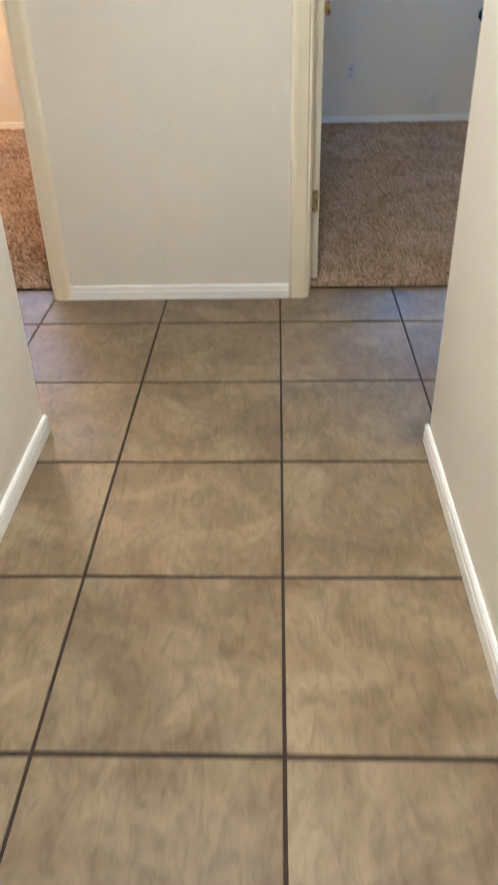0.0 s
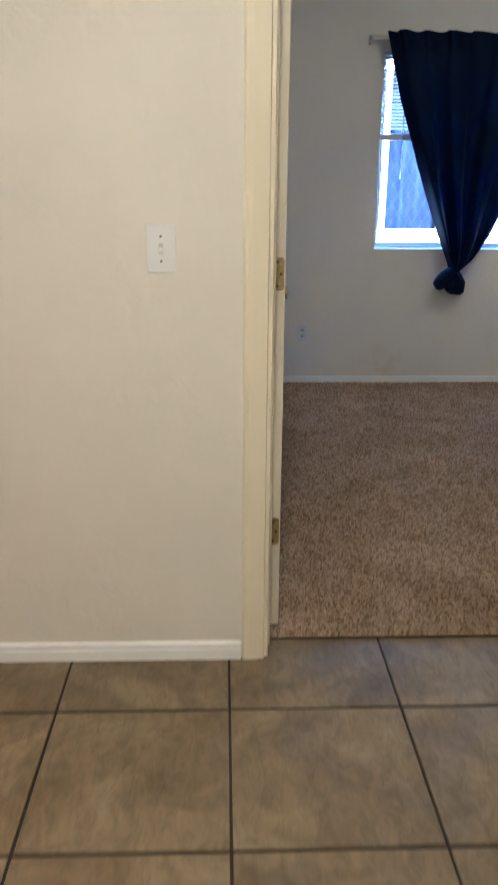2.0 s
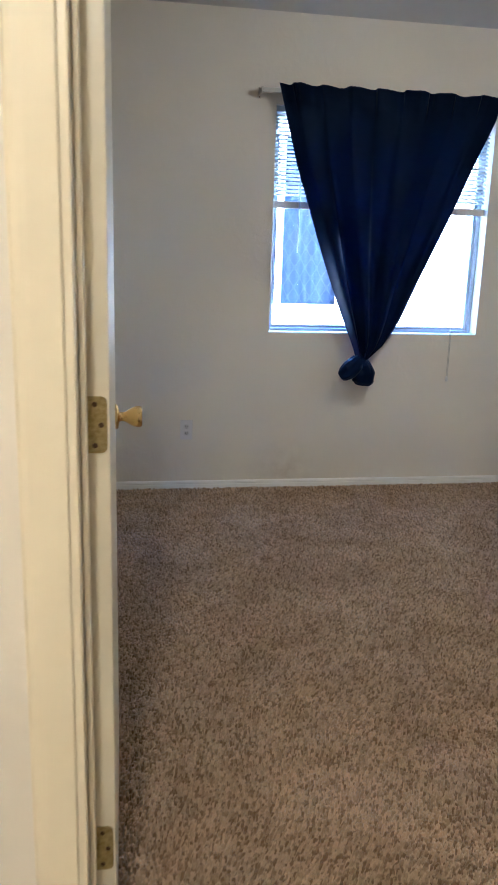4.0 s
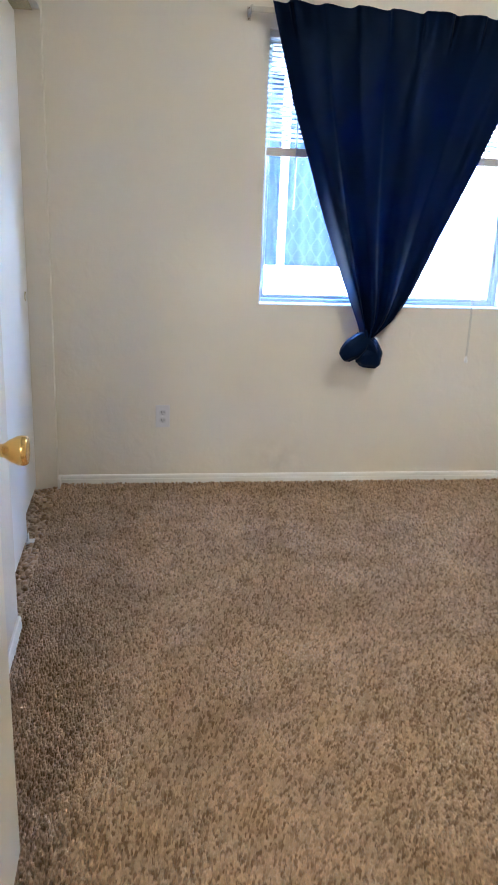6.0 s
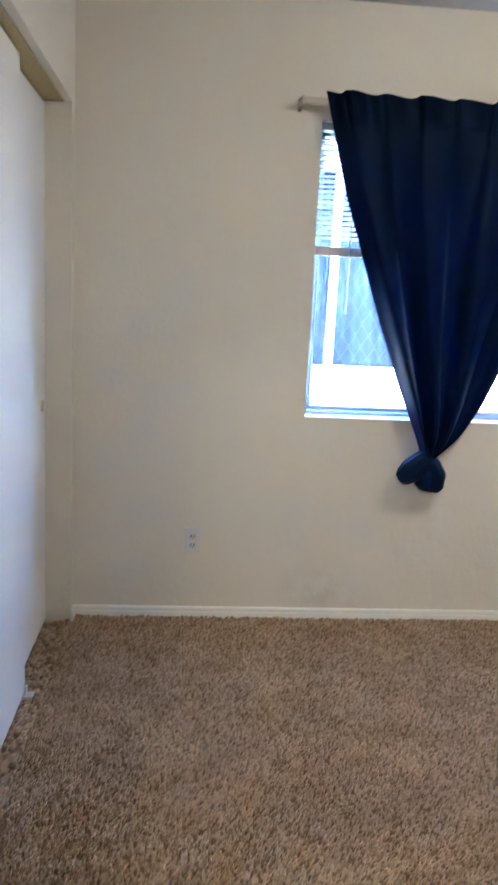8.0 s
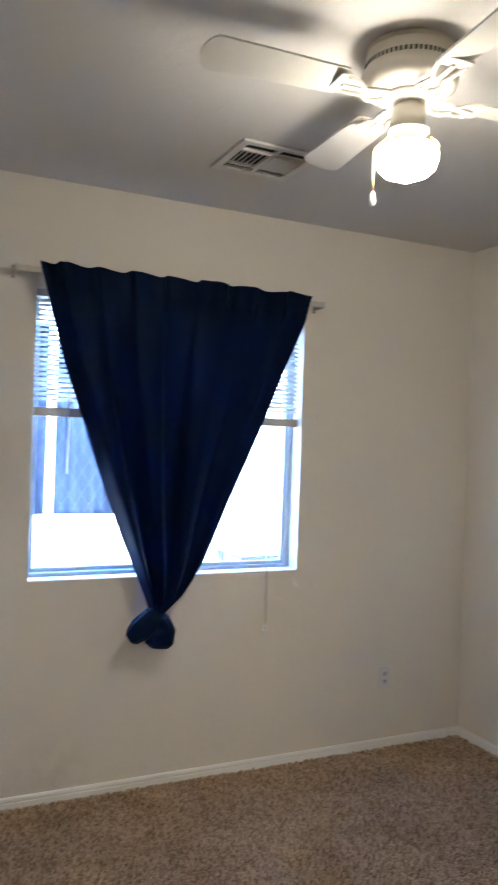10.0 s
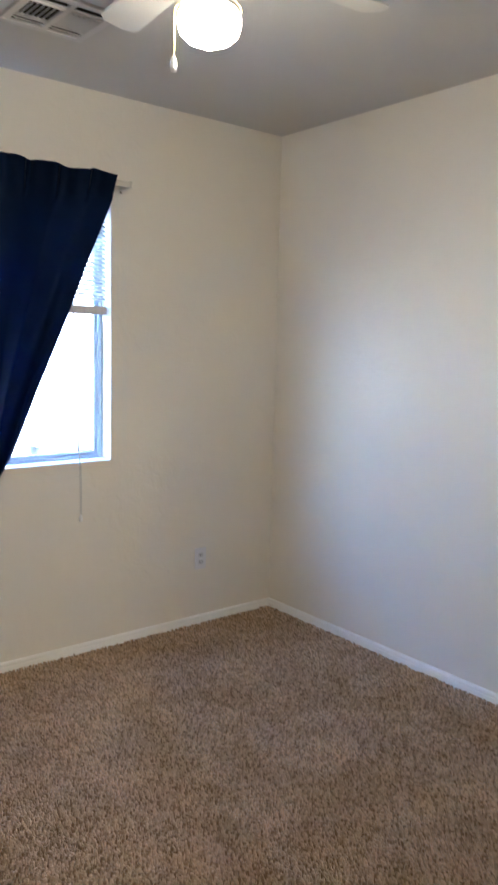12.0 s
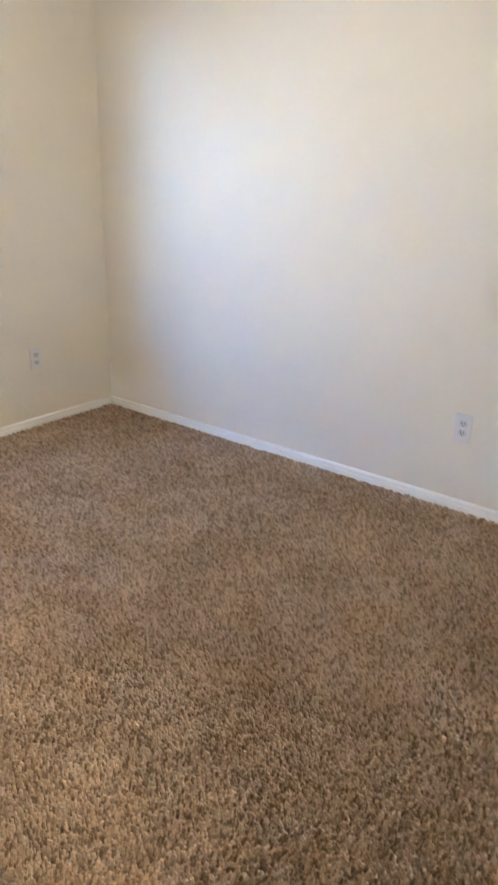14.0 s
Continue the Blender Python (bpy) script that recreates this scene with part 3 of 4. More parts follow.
bl = blind(WIN, 1.622, "white mini blind raised halfway over the window", 34)
bm = bmesh.new()
rod(bm, (1.760, FAR_Y + 0.020, 2.09), (1.756, FAR_Y + 0.012, 1.375), 0.0042, 6)
rod(bm, (1.760, FAR_Y + 0.020, 2.09), (1.760, FAR_Y + 0.032, 2.115), 0.002, 6)
part("tilt_wand", bm, WAND, bl, "clear plastic tilt wand")
bm = bmesh.new()
pts = [(2.672, 0.028, 2.11), (2.676, 0.022, 1.70), (2.680, 0.016, 1.50), (2.683, 0.012, 1.36), (2.678, 0.010, 1.26), (2.688, 0.008, 1.16), (2.690, 0.004, 1.02), (2.692, -0.010, 0.93), (2.694, -0.008, 0.82), (2.695, -0.007, 0.675)]
for dx in (0.0, 0.006):
    for i in range(len(pts) - 1):
        p, q = pts[i], pts[i + 1]
        k0 = dx * (1 if i in (3, 4, 7, 8) else 0.3)
        rod(bm, (p[0] + k0, FAR_Y + p[1], p[2]), (q[0] + k0, FAR_Y + q[1], q[2]), 0.0026, 5)
part("lift_cord", bm, CORD, bl, "thin off-white lift cord hanging past the sill")
bm = bmesh.new()
lathe(bm, [(0.0, 0.024), (0.004, 0.021), (0.0085, 0.005), (0.0095, -0.005), (0.007, -0.011), (0, -0.011)], pose(2.697, FAR_Y - 0.008, 0.668), 12)
part("cord_tassel", bm, PLASTIC, bl, smooth=True)
blind(LWIN, 1.04, "white mini blind lowered over the other window", 62)

# curtain rod: flat white sash rod that returns to the wall
RY, RZ = FAR_Y - 0.092, 2.186
cr = thing("curtain_rod", (2.2, RY, RZ), "white metal curtain rod on wall brackets", "curtain rod")
part("bar", cube(1.515, 2.899, RY - 0.005, RY + 0.005, RZ - 0.0125, RZ + 0.0125, bevel=0.004), ENAMEL, cr)
for sx, x in ((-1, 1.511), (1, 2.903)):
    bm = bmesh.new()
    box(bm, x - 0.004, x + 0.004, RY - 0.007, FAR_Y - 0.003, RZ - 0.014, RZ + 0.014, 0.003)
    ret = part("end_return", bm, ENAMEL, cr)
    bm = bmesh.new()
    box(bm, x - 0.009, x + 0.009, FAR_Y - 0.004, FAR_Y - 0.0005, RZ - 0.028, RZ + 0.028, 0.001, 1)
    br = part("bracket", bm, ENAMEL, cr)
    for dz in (-0.021, 0.021):
        part("screw", rod(bmesh.new(), (x, FAR_Y - 0.004, RZ + dz), (x, FAR_Y - 0.006, RZ + dz), 0.0035, 8), SCREW, br)
    part("end_clip", cube(x - 0.0055, x + 0.0055, RY - 0.009, RY + 0.008, RZ + 0.006, RZ + 0.015, bevel=0.001), ENAMEL, cr)


def smoothstep(a, c, v):
    u = min(1.0, max(0.0, (v - a) / (c - a)))
    return u * u * (3 - 2 * u)


def curtain():
    """One panel shirred on the rod, gathered down into a knot."""
    c = thing("curtain", (2.2, RY, 0.66), "navy blue satin curtain shirred on a rod and knotted below", "curtain")
    zt, zb = 2.222, 0.800
    left = [(2.222, 1.598), (2.05, 1.645), (1.83, 1.709), (1.627, 1.783), (1.328, 1.891), (1.092, 1.986), (0.862, 2.084), (0.80, 2.105)]
    right = [(2.222, 2.812), (2.102, 2.785), (1.852, 2.678), (1.607, 2.579), (1.265, 2.431), (1.017, 2.332), (0.93, 2.285), (0.87, 2.245), (0.825, 2.195), (0.80, 2.165)]

    def edge(tab, z):
        for (za, xa), (zc, xc) in zip(tab, tab[1:]):
            if za >= z >= zc:
                return xa + (xc - xa) * (za - z) / (za - zc)
        return tab[-1][1]
    nu, nv = 260, 120
    bm = bmesh.new()
    grid = []
    for j in range(nv + 1):
        v = j / nv
        z0 = zt + (zb - zt) * v
        xl, xr = edge(left, z0), edge(right, z0)
        row = []
        g = smoothstep(0.10, 1.0, v)
        for i in range(nu + 1):
            u = i / nu
            # soft hanging folds that run into the knot, and small pleats on the rod
            big = math.sin(2 * math.pi * (3.4 * u + 0.35 + 0.25 * math.sin(3.1 * u)))
            mid = math.sin(2 * math.pi * (8.2 * u + 0.2 + 0.3 * math.sin(5 * u + 1)))
            ruf = math.sin(2 * math.pi * (17 * u + 0.6 * math.sin(9 * u))) * (0.7 + 0.3 * math.sin(23 * u))
            amp = 0.008 + 0.020 * smoothstep(0.05, 0.6, v) - 0.012 * smoothstep(0.75, 1.0, v)
            y = RY - 0.010 + amp * big * 1.15 + 0.0035 * (1 - 0.5 * v) * mid * smoothstep(0.03, 0.3, v)
            y -= 0.010 + 0.030 * g * math.sin(math.pi * u)
            y += (0.008 * ruf) * (1 - smoothstep(0.02, 0.13, v))
            # side hem rolled forward, with the hollow beside it, and the stitched foot of the rod pocket
            y -= 0.022 * g * math.exp(-((u - 0.085) / 0.045) ** 2)
            y += 0.014 * g * math.exp(-((u - 0.200) / 0.045) ** 2)
            y += 0.003 * math.exp(-((v - 0.066) / 0.006) ** 2)
            if 0.028 < v < 0.058:
                y = min(y, RY - 0.006)
            hem = math.exp(-(min(u, 1 - u) / 0.05) ** 2)
            y += 0.020 * hem * g
            x = xl + (xr - xl) * (u + 0.012 * math.sin(2 * math.pi * 8.2 * u) * (1 - v))
            z = z0
            if v < 0.03:
                z += (0.003 * ruf - 0.012 * abs(math.sin(math.pi * (7.5 * u + 0.25 + 0.3 * math.sin(4 * u)))) ** 3 + 0.004) * (1 - v / 0.03)
            row.append(bm.verts.new((x, min(y, FAR_Y - 0.012), z)))
        grid.append(row)
    for j in range(nv):
        for i in range(nu):
            bm.faces.new((grid[j][i], grid[j][i + 1], grid[j + 1][i + 1], grid[j + 1][i]))
    bmesh.ops.solidify(bm, geom=list(bm.faces), thickness=0.0015)
    part("panel", bm, NAVY, c, smooth=True)

    def loft(path, radii, folds, seed, hollow=False):
        """Cloth tube along a path; radii are (across, depth) at each point, folds crease it lengthwise."""
        bm = bmesh.new()
        n, steps = 44, 7 * (len(path) - 1)
        rings = []
        for i in range(steps + 1):
            t = i / steps * (len(path) - 1)
            k = min(int(t), len(path) - 2)
            u = t - k
            u = u * u * (3 - 2 * u)
            p = Vector(path[k]).lerp(Vector(path[k + 1]), u)
            d = (Vector(path[min(k + 1, len(path) - 1)]) - Vector(path[k])).normalized()
            ra = radii[k][0] + (radii[k + 1][0] - radii[k][0]) * u
            rb = radii[k][1] + (radii[k + 1][1] - radii[k][1]) * u
            side = d.cross(Vector((0, -1, 0))).normalized()
            front = side.cross(d).normalized()
            ring = []
            for m in range(n):
                a = 2 * math.pi * m / n
                c = 1 + folds * (0.5 * math.sin(5 * a + seed + 0.7 * t) + 0.35 * math.sin(9 * a + 2.3 * seed - 0.5 * t) + 0.25 * abs(math.sin(3 * a + seed)))
                ring.append(bm.verts.new(p + side * (ra * c * math.cos(a)) + front * (rb * c * math.sin(a))))
            rings.append(ring)
        for a, b2 in zip(rings, rings[1:]):
            for m in range(n):
                q = (m + 1) % n
                bm.faces.new((a[m], a[q], b2[q], b2[m]))
        for ring, inward in ((rings[0], 0.2), (rings[-1], 1.0 if hollow else 0.35)):
            mid = sum((v.co for v in ring), Vector()) / n
            other = rings[3] if ring is rings[0] else rings[-4]
            tow = sum((v.co for v in other), Vector()) / n - mid
            inner = [bm.verts.new(mid + (v.co - mid) * 0.72 + tow * inward * 0.5) for v in ring]
            tip = bm.verts.new(mid + tow * inward)
            for m in range(n):
                q = (m + 1) % n
                bm.faces.new((ring[m], ring[q], inner[q], inner[m]))
                bm.faces.new((inner[m], inner[q], tip))
        return bm

    y = RY - 0.012
    # puffed tail that drops from under the wrap and ends in a soft, nearly straight hem
    part("knot_tail", loft([(2.128, y + 0.004, 0.800), (2.136, y - 0.004, 0.765), (2.146, y - 0.008, 0.715), (2.148, y - 0.006, 0.672), (2.146, y - 0.002, 0.652)],
                           [(0.028, 0.024), (0.050, 0.034), (0.068, 0.042), (0.062, 0.036), (0.046, 0.024)], 0.10, 0.6), NAVY, c, "drooping tail of the knot", smooth=True)
    # fold wrapped over the neck, rolled open at its end
    part("knot_band", loft([(2.158, y + 0.010, 0.806), (2.130, y - 0.022, 0.800), (2.092, y - 0.036, 0.774), (2.052, y - 0.034, 0.738), (2.022, y - 0.026, 0.712), (2.010, y - 0.020, 0.702)],
                           [(0.020, 0.016), (0.034, 0.022), (0.048, 0.028), (0.052, 0.032), (0.040, 0.030), (0.027, 0.024)], 0.09, 2.1, hollow=True), NAVY, c, "fold wrapped round the knot, rolled open", smooth=True)
    part("knot_wrap", loft([(2.070, y - 0.020, 0.812), (2.100, y - 0.030, 0.792), (2.140, y - 0.034, 0.762), (2.172, y - 0.030, 0.726)],
                           [(0.012, 0.012), (0.024, 0.016), (0.030, 0.020), (0.018, 0.014)], 0.12, 3.3), NAVY, c, "crossed fold of the knot", smooth=True)
    return c


curtain()


# ---- wall plates ----
def plate_frame(at, face):
    """Pose whose z axis stands out of the wall and whose y axis is up."""
    rz = {"-y": 0, "-x": -90, "+x": 90}[face]
    return pose(*at, 90, 0, rz)


def outlet(at, face, label):
    m = plate_frame(at, face)
    o = new("wall_outlet")
    o.matrix_world = m
    bpy.context.view_layer.update()
    tagged(o, label, "outlet", "wall outlets")
    bm = cube(-0.035, 0.035, -0.0575, 0.0575, 0.0, 0.006, bevel=0.0025)
    bmesh.ops.transform(bm, matrix=m, verts=bm.verts)
    part("plate", bm, OUTLET_PLATE, o)
    for dy in (-0.0195, 0.0195):
        bm = bmesh.new()
        prof = []
        for i in range(28):
            a = 2 * math.pi * i / 28
            prof.append((0.017 * math.cos(a), max(-0.0135, min(0.0135, 0.017 * math.sin(a)))))
        f = bm.faces.new([bm.verts.new((px, py + dy, 0.0055)) for px, py in prof])
        e = bmesh.ops.extrude_face_region(bm, geom=[f])
        bmesh.ops.translate(bm, verts=[v for v in e["geom"] if isinstance(v, bmesh.types.BMVert)], vec=(0, 0, 0.0022))
        bmesh.ops.transform(bm, matrix=m, verts=bm.verts)
        r = part("receptacle", bm, OUTLET_FACE, o)
        # dark blocks proud of the face, the holes' shade in their colour
        for dx, hh in ((-0.0062, 0.0042), (0.0062, 0.0034)):
            bm = cube(dx - 0.0017, dx + 0.0017, dy + 0.002 - 1.25 * hh, dy + 0.002 + 1.25 * hh, 0.0070, 0.0081)
            bmesh.ops.transform(bm, matrix=m, verts=bm.verts)
            part("slot", bm, SLOT, r)
        bm = rod(bmesh.new(), (0, dy - 0.0085, 0.0070), (0, dy - 0.0085, 0.0081), 0.0026, 10)
        bmesh.ops.transform(bm, matrix=m, verts=bm.verts)
        part("ground_hole", bm, SLOT, r)
    bm = rod(bmesh.new(), (0, 0, 0.0055), (0, 0, 0.0072), 0.0032, 12)
    bmesh.ops.transform(bm, matrix=m, verts=bm.verts)
    part("screw", bm, PLASTIC, o)
    return o


outlet((1.146, FAR_Y, 0.368), "-y", "white plastic duplex outlet on the window wall, near the closet")
outlet((3.384, FAR_Y, 0.370), "-y", "white plastic duplex outlet on the window wall, near the corner")
outlet((RIGHT_X, 4.935, 0.366), "-x", "white plastic duplex outlet on the bare side wall")
outlet((LEFT_X, 5.292, 0.372), "+x", "white plastic duplex outlet behind the bedroom door")

sm = plate_frame((0.447, HALL_Y, 1.180), "-y")
sw = new("light_switch")
sw.matrix_world = sm
bpy.context.view_layer.update()
tagged(sw, "white plastic toggle light switch on the hall wall", "light switch")


def on_plate(bm):
    bmesh.ops.transform(bm, matrix=sm, verts=bm.verts)
    return bm


part("plate", on_plate(cube(-0.0365, 0.0365, -0.0585, 0.0585, 0.0, 0.006, bevel=0.003)), PLASTIC, sw)
# flat grey block; its colour stands for the shade round the toggle
part("toggle_slot", on_plate(cube(-0.0056, 0.0056, -0.0135, 0.0135, 0.0055, 0.0064)), GREY, sw)
tg = cube(-0.0044, 0.0044, -0.005, 0.005, 0.0, 0.017, bevel=0.0012)
bmesh.ops.transform(tg, matrix=pose(0, -0.001, 0.004, 24, 0, 0), verts=tg.verts)
part("toggle", on_plate(tg), PLASTIC, sw)
for dy in (-0.030, 0.030):
    part("screw", on_plate(rod(bmesh.new(), (0, dy, 0.0055), (0, dy, 0.0070), 0.0032, 12)), UNIT, sw)

# ---- ceiling vent ----
VX0, VX1, VY0, VY1 = 2.156, 2.466, 6.222, 6.530
vent = thing("ceiling_vent", ((VX0 + VX1) / 2, (VY0 + VY1) / 2, CEILING), "white metal ceiling air register with angled louvres", "air vent")
bm = bmesh.new()
zc = CEILING
fw = 0.030
lo, hi = zc - 0.012, zc - 0.001
for a in ((VX0, VX1, VY0, VY0 + fw), (VX0, VX1, VY1 - fw, VY1), (VX0, VX0 + fw, VY0 + fw, VY1 - fw), (VX1 - fw, VX1, VY0 + fw, VY1 - fw)):
    box(bm, *a, lo, hi, 0.003)
xm, ym = (VX0 + VX1) / 2, VY0 + 0.085
box(bm, xm - 0.010, xm + 0.010, VY0 + fw, VY1 - fw, lo, hi, 0.002)
box(bm, VX0 + fw, VX1 - fw, ym - 0.007, ym + 0.007, lo, hi, 0.002)
box(bm, VX0 + fw, VX1 - fw, VY1 - 0.085 - 0.007, VY1 - 0.085 + 0.007, lo, hi, 0.002)
part("frame", bm, VENTM, vent)
# thin black sheet under the ceiling; its colour stands for the shade behind the louvres
part("duct_shade", cube(VX0 + 0.01, VX1 - 0.01, VY0 + 0.01, VY1 - 0.01, zc - 0.002, zc - 0.0008), VOID, vent, "black sheet for the shade behind the louvres")


def slat(x0, x1, y0, y1, tilt_axis, ang):
    cx, cy = (x0 + x1) / 2, (y0 + y1) / 2
    bm = cube(-(x1 - x0) / 2, (x1 - x0) / 2, -(y1 - y0) / 2, (y1 - y0) / 2, -0.0006, 0.0006)
    rx, ry = (ang, 0) if tilt_axis == "x" else (0, ang)
    bmesh.ops.transform(bm, matrix=pose(cx, cy, zc - 0.011, rx, ry, 0), verts=bm.verts)
    part("slat", bm, VENTM, vent)


# the two halves throw air opposite ways: one shows its gaps, the other its blades; single wide blades close both ends
for xa, xb, half, ang in ((VX0 + fw, xm - 0.010, 0.0058, -62), (xm + 0.010, VX1 - fw, 0.0085, 38)):
    n = 6
    for k in range(n):
        xx = xa + (xb - xa) * (k + 0.5) / n
        slat(xx - half, xx + half, ym + 0.007, VY1 - 0.092, "y", ang)
    slat(xa + 0.002, xb - 0.002, ym - 0.040, ym - 0.010, "x", 14)
    slat(xa + 0.002, xb - 0.002, VY1 - 0.082, VY1 - 0.044, "x", 30)

# ---- ceiling fan ----
FX, FY = 2.300, 5.482
fan = thing("ceiling_fan", (FX, FY, CEILING), "white flush-mount ceiling fan with lit schoolhouse globe", "ceiling fan")
axis = pose(FX, FY, 0)
part("canopy_plate", lathe(bmesh.new(), [(0, CEILING - 0.0005), (0.120, CEILING - 0.0005), (0.122, CEILING - 0.004), (0.122, CEILING - 0.012), (0.118, CEILING - 0.016), (0, CEILING - 0.016)], axis, 48), ENAMEL, fan, smooth=True)
part("motor_housing", lathe(bmesh.new(), [(0.122, 2.568), (0.125, 2.560), (0.125, 2.522), (0.131, 2.516), (0.133, 2.500), (0.130, 2.478), (0.112, 2.462), (0.085, 2.452), (0, 2.452)], axis, 48), ENAMEL, fan, smooth=True)
# dark blocks on the housing in place of shaded cooling slots
bm = bmesh.new()
for i in range(60):
    a = 2 * math.pi * i / 60
    c = cube(-0.0012, 0.0012, -0.0035, 0.0035, -0.006, 0.006)
    bmesh.ops.transform(c, matrix=axis @ pose(0.1250 * math.cos(a), 0.1250 * math.sin(a), 2.531, 0, 0, math.degrees(a)), verts=c.verts)
    me = bpy.data.meshes.new("tmp")
    c.to_mesh(me)
    c.free()
    bm.from_mesh(me)
    bpy.data.meshes.remove(me)
tagged(part("vent_holes", bm, SLOT, fan, "ring of dark blocks for the shade in the cooling slots"), kind="stuff")
part("flywheel", lathe(bmesh.new(), [(0, 2.455), (0.075, 2.455), (0.078, 2.448), (0.074, 2.440), (0.045, 2.436), (0, 2.436)], axis, 40), ENAMEL, fan, smooth=True)
part("switch_housing", lathe(bmesh.new(), [(0, 2.438), (0.030, 2.438), (0.031, 2.424), (0.048, 2.420), (0.049, 2.372), (0.046, 2.366), (0.056, 2.362), (0.057, 2.354), (0.044, 2.349), (0.043, 2.334), (0.0, 2.334)], axis, 40), ENAMEL, fan, smooth=True)
part("globe_neck", lathe(bmesh.new(), [(0.0, 2.340), (0.044, 2.340), (0.047, 2.334), (0.047, 2.326), (0.060, 2.321), (0.060, 2.319), (0, 2.319)], axis, 40), ENAMEL, fan, smooth=True)
part("globe", lathe(bmesh.new(), [(0.058, 2.3185), (0.075, 2.311), (0.084, 2.297), (0.085, 2.275), (0.078, 2.252), (0.060, 2.236), (0.040, 2.2285), (0.024, 2.2245), (0.014, 2.217), (0, 2.214)], axis, 40), GLOBE, fan, "glowing white schoolhouse glass globe", smooth=True)
for k in range(4):
    a0 = -5 + 90 * k
    m = axis @ pose(0, 0, 2.448, 0, 0, a0)
    bm = bmesh.new()
    for s in (-1, 1):
        pts = [(0.060, 0.012 * s, 0.0), (0.085, 0.030 * s, -0.006), (0.115, 0.034 * s, -0.010), (0.145, 0.018 * s, -0.006), (0.175, 0.034 * s, 0.0), (0.205, 0.040 * s, 0.004)]
        for p, q in zip(pts, pts[1:]):
            rod(bm, p, q, 0.0062, 8)
            bmesh.ops.create_icosphere(bm, subdivisions=1, radius=0.0068, matrix=Matrix.Translation(q))
    box(bm, 0.055, 0.21, -0.007, 0.007, -0.005, 0.003, 0.002, 1)
    box(bm, 0.195, 0.235, -0.046, 0.046, 0.003, 0.007, 0.002, 1)
    bmesh.ops.transform(bm, matrix=m, verts=bm.verts)
    iron = part("blade_iron", bm, ENAMEL, fan, "ornate cast blade bracket", smooth=False)
    bm = bmesh.new()
    out = []
    n = 10
    for i in range(n + 1):
        a = -math.pi / 2 + math.pi * i / n
        out.append((0.565 + 0.040 * math.cos(a), 0.066 * math.sin(a)))
    out += [(0.21, 0.052), (0.195, 0.040), (0.195, -0.040), (0.21, -0.052)]
    f = bm.faces.new([bm.verts.new((px, py, 0.0)) for px, py in out])
    e = bmesh.ops.extrude_face_region(bm, geom=[f])
    bmesh.ops.translate(bm, verts=[v for v in e["geom"] if isinstance(v, bmesh.types.BMVert)], vec=(0, 0, 0.006))
    bmesh.ops.transform(bm, matrix=m @ pose(0, 0, 0.009, 11, 0, 0), verts=bm.verts)
    part("blade", bm, BLADE, fan)


def chain(ax, ay, z0, z1, x2, y2, zk, name):
    bm = bmesh.new()
    n = int((z0 - z1) / 0.006)
    for i in range(n):
        u = i / max(1, n - 1)
        z = z0 + (z1 - z0) * u
        w = smoothstep(0.0, 1.0, min(1.0, (z0 - z) / max(1e-4, z0 - zk)))
        bmesh.ops.create_icosphere(bm, subdivisions=1, radius=0.0026, matrix=Matrix.Translation((ax + (x2 - ax) * w, ay + (y2 - ay) * w, z)))
    return part(name, bm, BRASS, fan, "fine brass bead chain")


def off(dx, dy):
    # dx across the doorway's line of sight, dy towards the doorway
    return FX + dx * 0.81 - dy * 0.585, FY - dx * 0.585 - dy * 0.81


a, c = off(-0.048, 0.01), off(-0.092, 0.015)
chain(*a, 2.356, 2.185, *c, 2.30, "pull_chain")
part("chain_pull", lathe(bmesh.new(), [(0, 2.188), (0.004, 2.186), (0.0075, 2.176), (0.009, 2.160), (0.0075, 2.150), (0, 2.147)], pose(c[0], c[1], 0), 16), PLASTIC, fan, "white teardrop chain pull", smooth=True)
a, c = off(0.048, 0.01), off(0.084, 0.02)
chain(*a, 2.356, 2.306, *c, 2.31, "pull_chain")


fan.scale = (0.95, 0.95, 0.95)


# ---- unseen lamps that light the hall and the other bedroom ----
def dome_light(at, glass, label):
    d = thing("ceiling_light", at, label, "ceiling light")
    m = pose(*at)
    part("base", lathe(bmesh.new(), [(0, -0.0005), (0.15, -0.0005), (0.152, -0.012), (0.14, -0.02), (0, -0.02)], m, 40), ENAMEL, d, smooth=True)
    part("diffuser", lathe(bmesh.new(), [(0.138, -0.021), (0.135, -0.045), (0.11, -0.075), (0.06, -0.095), (0, -0.10)], m, 40), glass, d, "glowing frosted glass dome", smooth=True)


# hall fixture and its place are assumed; added out of view to light the hall
dome_light((0.52, 1.8, CEILING), ADDED_HALL_DOME, "unseen dome light added to light the hall")
dome_light((-1.5, 5.6, CEILING), LEFT_DOME, "flush dome ceiling light of the other bedroom, lit")

# ---- outside ----
tagged(part("ground", cube(-400, 400, -400, 400, -0.30, -0.20), GRAVEL), "gravel side yard between the houses", "ground", kind="structure")
NY = 9.904
house = thing("neighbour_house", (3.0, NY, -0.2), "sunlit cream stucco house across the side yard", "house", kind="structure")
NW = (1.60, 2.853, 0.860, 2.46)
bm = bmesh.new()
for a in ((-6.0, NW[0], -0.2, 2.8), (NW[1], 10.0, -0.2, 2.8), (NW[0], NW[1], -0.2, NW[2]), (NW[0], NW[1], NW[3], 2.8)):
    box(bm, a[0], a[1], NY, NY + 0.2, a[2], a[3])
part("wall", bm, STUCCO, house)
bm = bmesh.new()
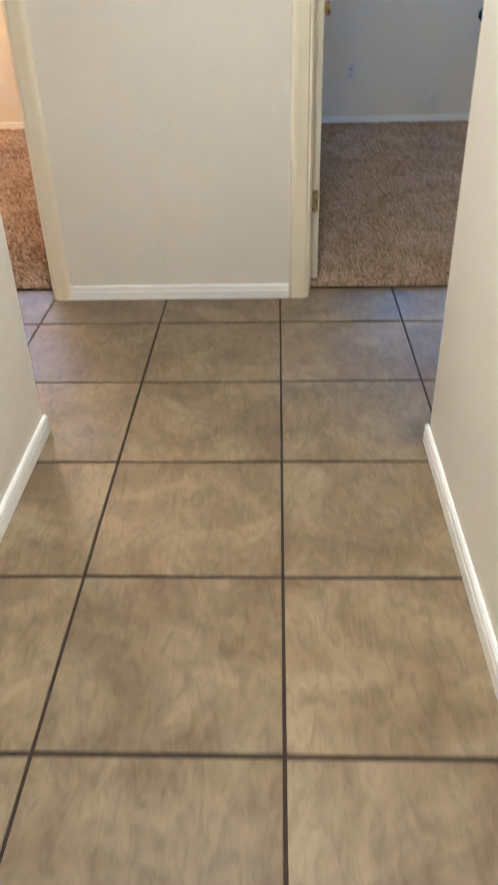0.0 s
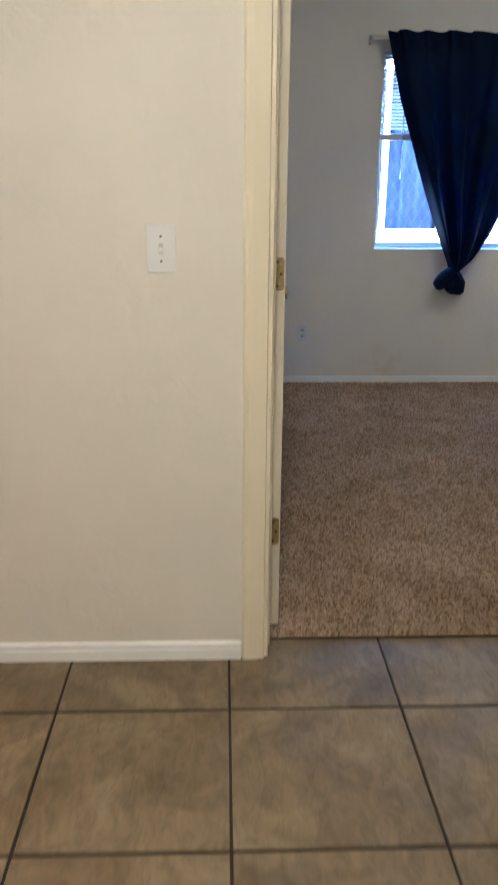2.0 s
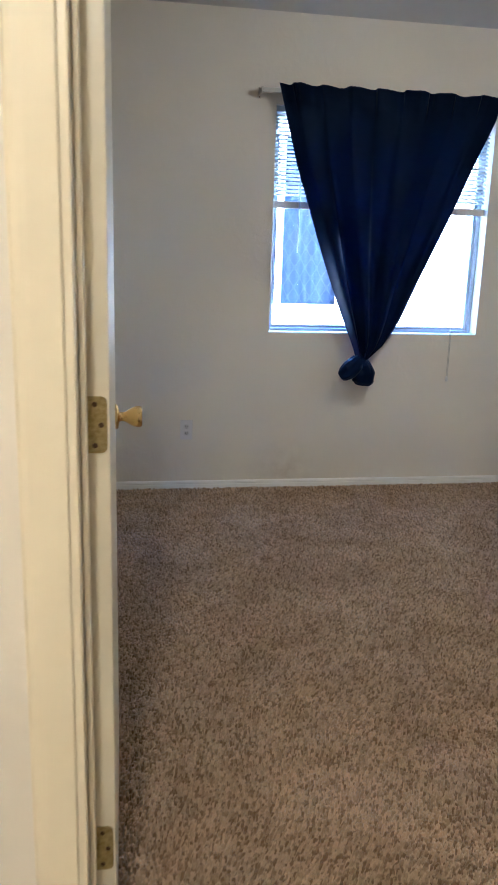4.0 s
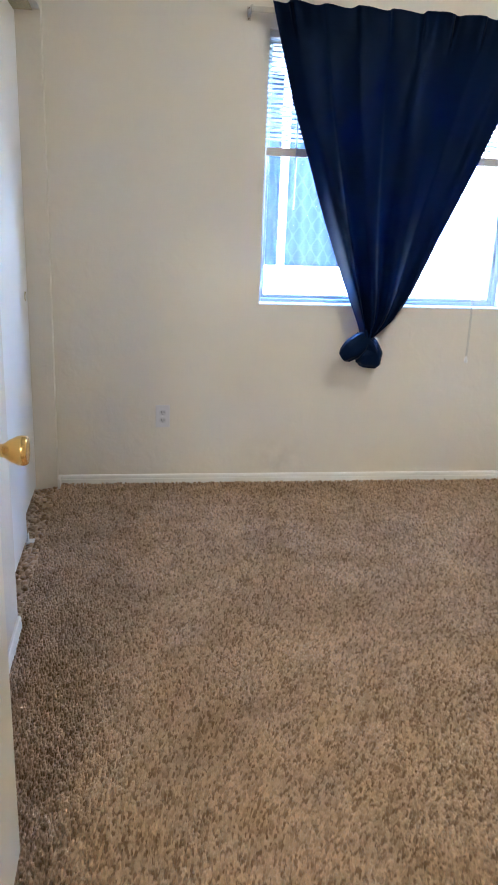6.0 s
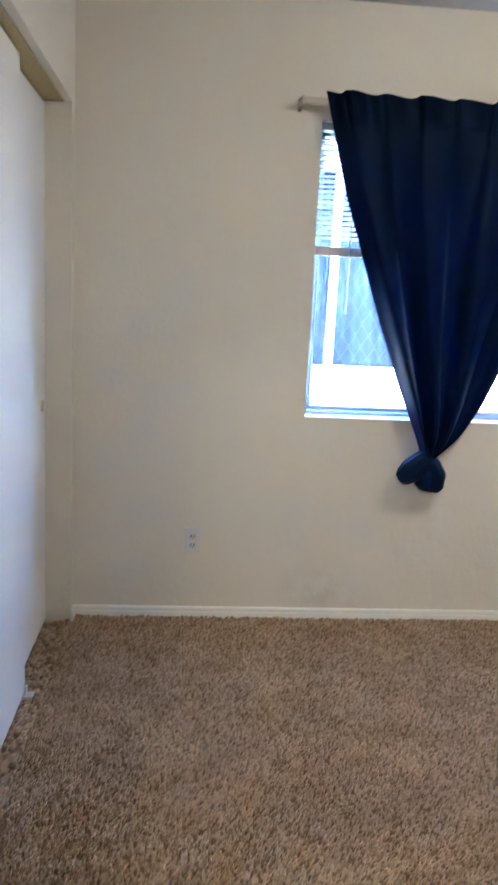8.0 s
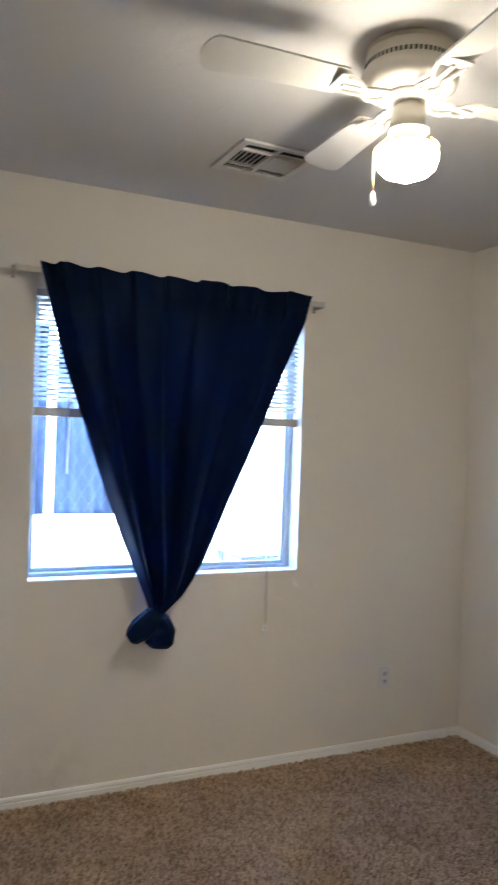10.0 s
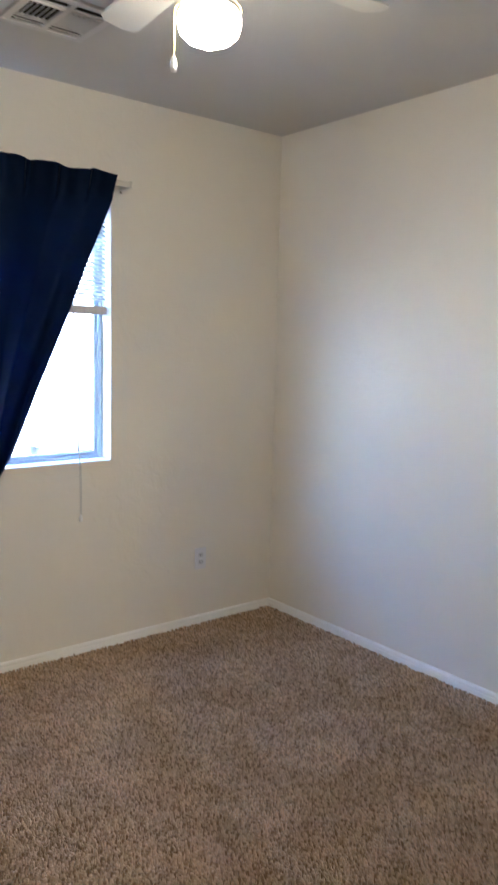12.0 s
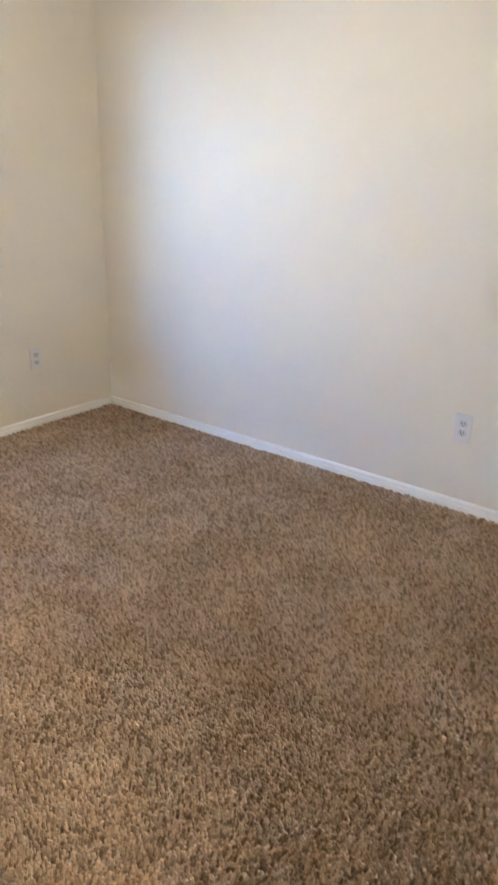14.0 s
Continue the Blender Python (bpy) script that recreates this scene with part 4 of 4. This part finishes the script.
v = [bm.verts.new(p) for p in ((-6.3, NY - 0.25, 2.78), (10.3, NY - 0.25, 2.78), (10.3, NY + 4.5, 4.1), (-6.3, NY + 4.5, 4.1))]
bm.faces.new(v)
bmesh.ops.solidify(bm, geom=list(bm.faces), thickness=0.16)
part("roof", bm, ROOFM, house)
nw = part("window", bmesh.new(), VINYL, house, "white framed window with a lattice-patterned curtain")
bm = bmesh.new()
for a in ((NW[0], NW[0] + 0.05, NW[2], NW[3]), (NW[1] - 0.05, NW[1], NW[2], NW[3]), (NW[0] + 0.05, NW[1] - 0.05, NW[2], NW[2] + 0.05), (NW[0] + 0.05, NW[1] - 0.05, NW[3] - 0.05, NW[3]), (2.205, 2.262, NW[2] + 0.05, NW[3] - 0.05)):
    box(bm, a[0], a[1], NY + 0.01, NY + 0.07, a[2], a[3], 0.004, 1)
bm.to_mesh(nw.data)
bm.free()
nw.data.materials.clear()
nw.data.materials.append(TRIM)
part("pane", cube(NW[0] + 0.04, NW[1] - 0.04, NY + 0.045, NY + 0.049, NW[2] + 0.04, NW[3] - 0.04), GLASS, nw)
bm = bmesh.new()
prev = None
for i in range(121):
    x = NW[0] + 0.02 + (NW[1] - NW[0] - 0.04) * i / 120
    y = NY + 0.14 + 0.018 * math.sin(x * 38)
    cur = [bm.verts.new((x, y, NW[2])), bm.verts.new((x, y, NW[3]))]
    if prev:
        bm.faces.new((prev[0], cur[0], cur[1], prev[1]))
    prev = cur
part("curtain", bm, LATTICE, nw, "blue-grey lattice curtain", smooth=True)
# black sheet closing the opening, in place of an unlit room
part("back", cube(NW[0] - 0.05, NW[1] + 0.05, NY + 0.205, NY + 0.23, NW[2] - 0.05, NW[3] + 0.05), VOID, house)

unit = thing("utility_box", (4.35, NY - 0.25, -0.2), "pale grey utility cabinet with a lid beside the stucco", "utility box")
part("cabinet", cube(3.71, 4.9, NY - 0.44, NY - 0.04, -0.2, 0.60, bevel=0.012), UNIT, unit)
part("lid", cube(3.66, 4.94, NY - 0.48, NY - 0.01, 0.60, 0.675, bevel=0.014), UNIT, unit)
bm = bmesh.new()
pr = None
for i in range(13):
    a = math.pi / 2 * i / 12
    p = (4.34 - 0.22 * math.cos(a), NY - 0.12, 0.675 + 0.26 * math.sin(a))
    if pr:
        rod(bm, pr, p, 0.018, 10)
    pr = p
part("conduit", bm, UNIT, unit, "curved grey conduit")

# ---- floor tiles ----
TP, TX, TY = 0.4615, 0.613, 3.489
tile_me = {}
for i in range(-5, 4):
    for j in range(-14, 1):
        x0, x1 = TX + TP * i, TX + TP * (i + 1)
        y0, y1 = TY + TP * j, TY + TP * (j + 1)
        x0c, x1c = max(x0, -1.7), min(x1, 2.3)
        y1c = min(y1, CARPET_Y + 0.004)
        if y1 < 2.5:
            x0c, x1c = max(x0c, HL_X - 0.05), min(x1c, HR_X + 0.05)
        if x1c - x0c < 0.02 or y0 < -3.0 or y1c - y0 < 0.02:
            continue
        g, gy = 0.0036, 0.0055
        key = (round(x1c - x0c, 3), round(y1c - y0, 3), round(x0c - x0, 3))
        if key not in tile_me:
            bm = cube(x0c - x0 + g, x1c - x0 - g, gy, y1c - y0 - gy, -0.010, 0.0, bevel=0.0018)
            tile_me[key] = finish("tile", bm, TILE)
        t = new("tile", tile_me[key])
        t.parent = hall_floor
        t.location = (x0, y0, 0.0005 * math.sin(3.1 * i + 5.3 * j))
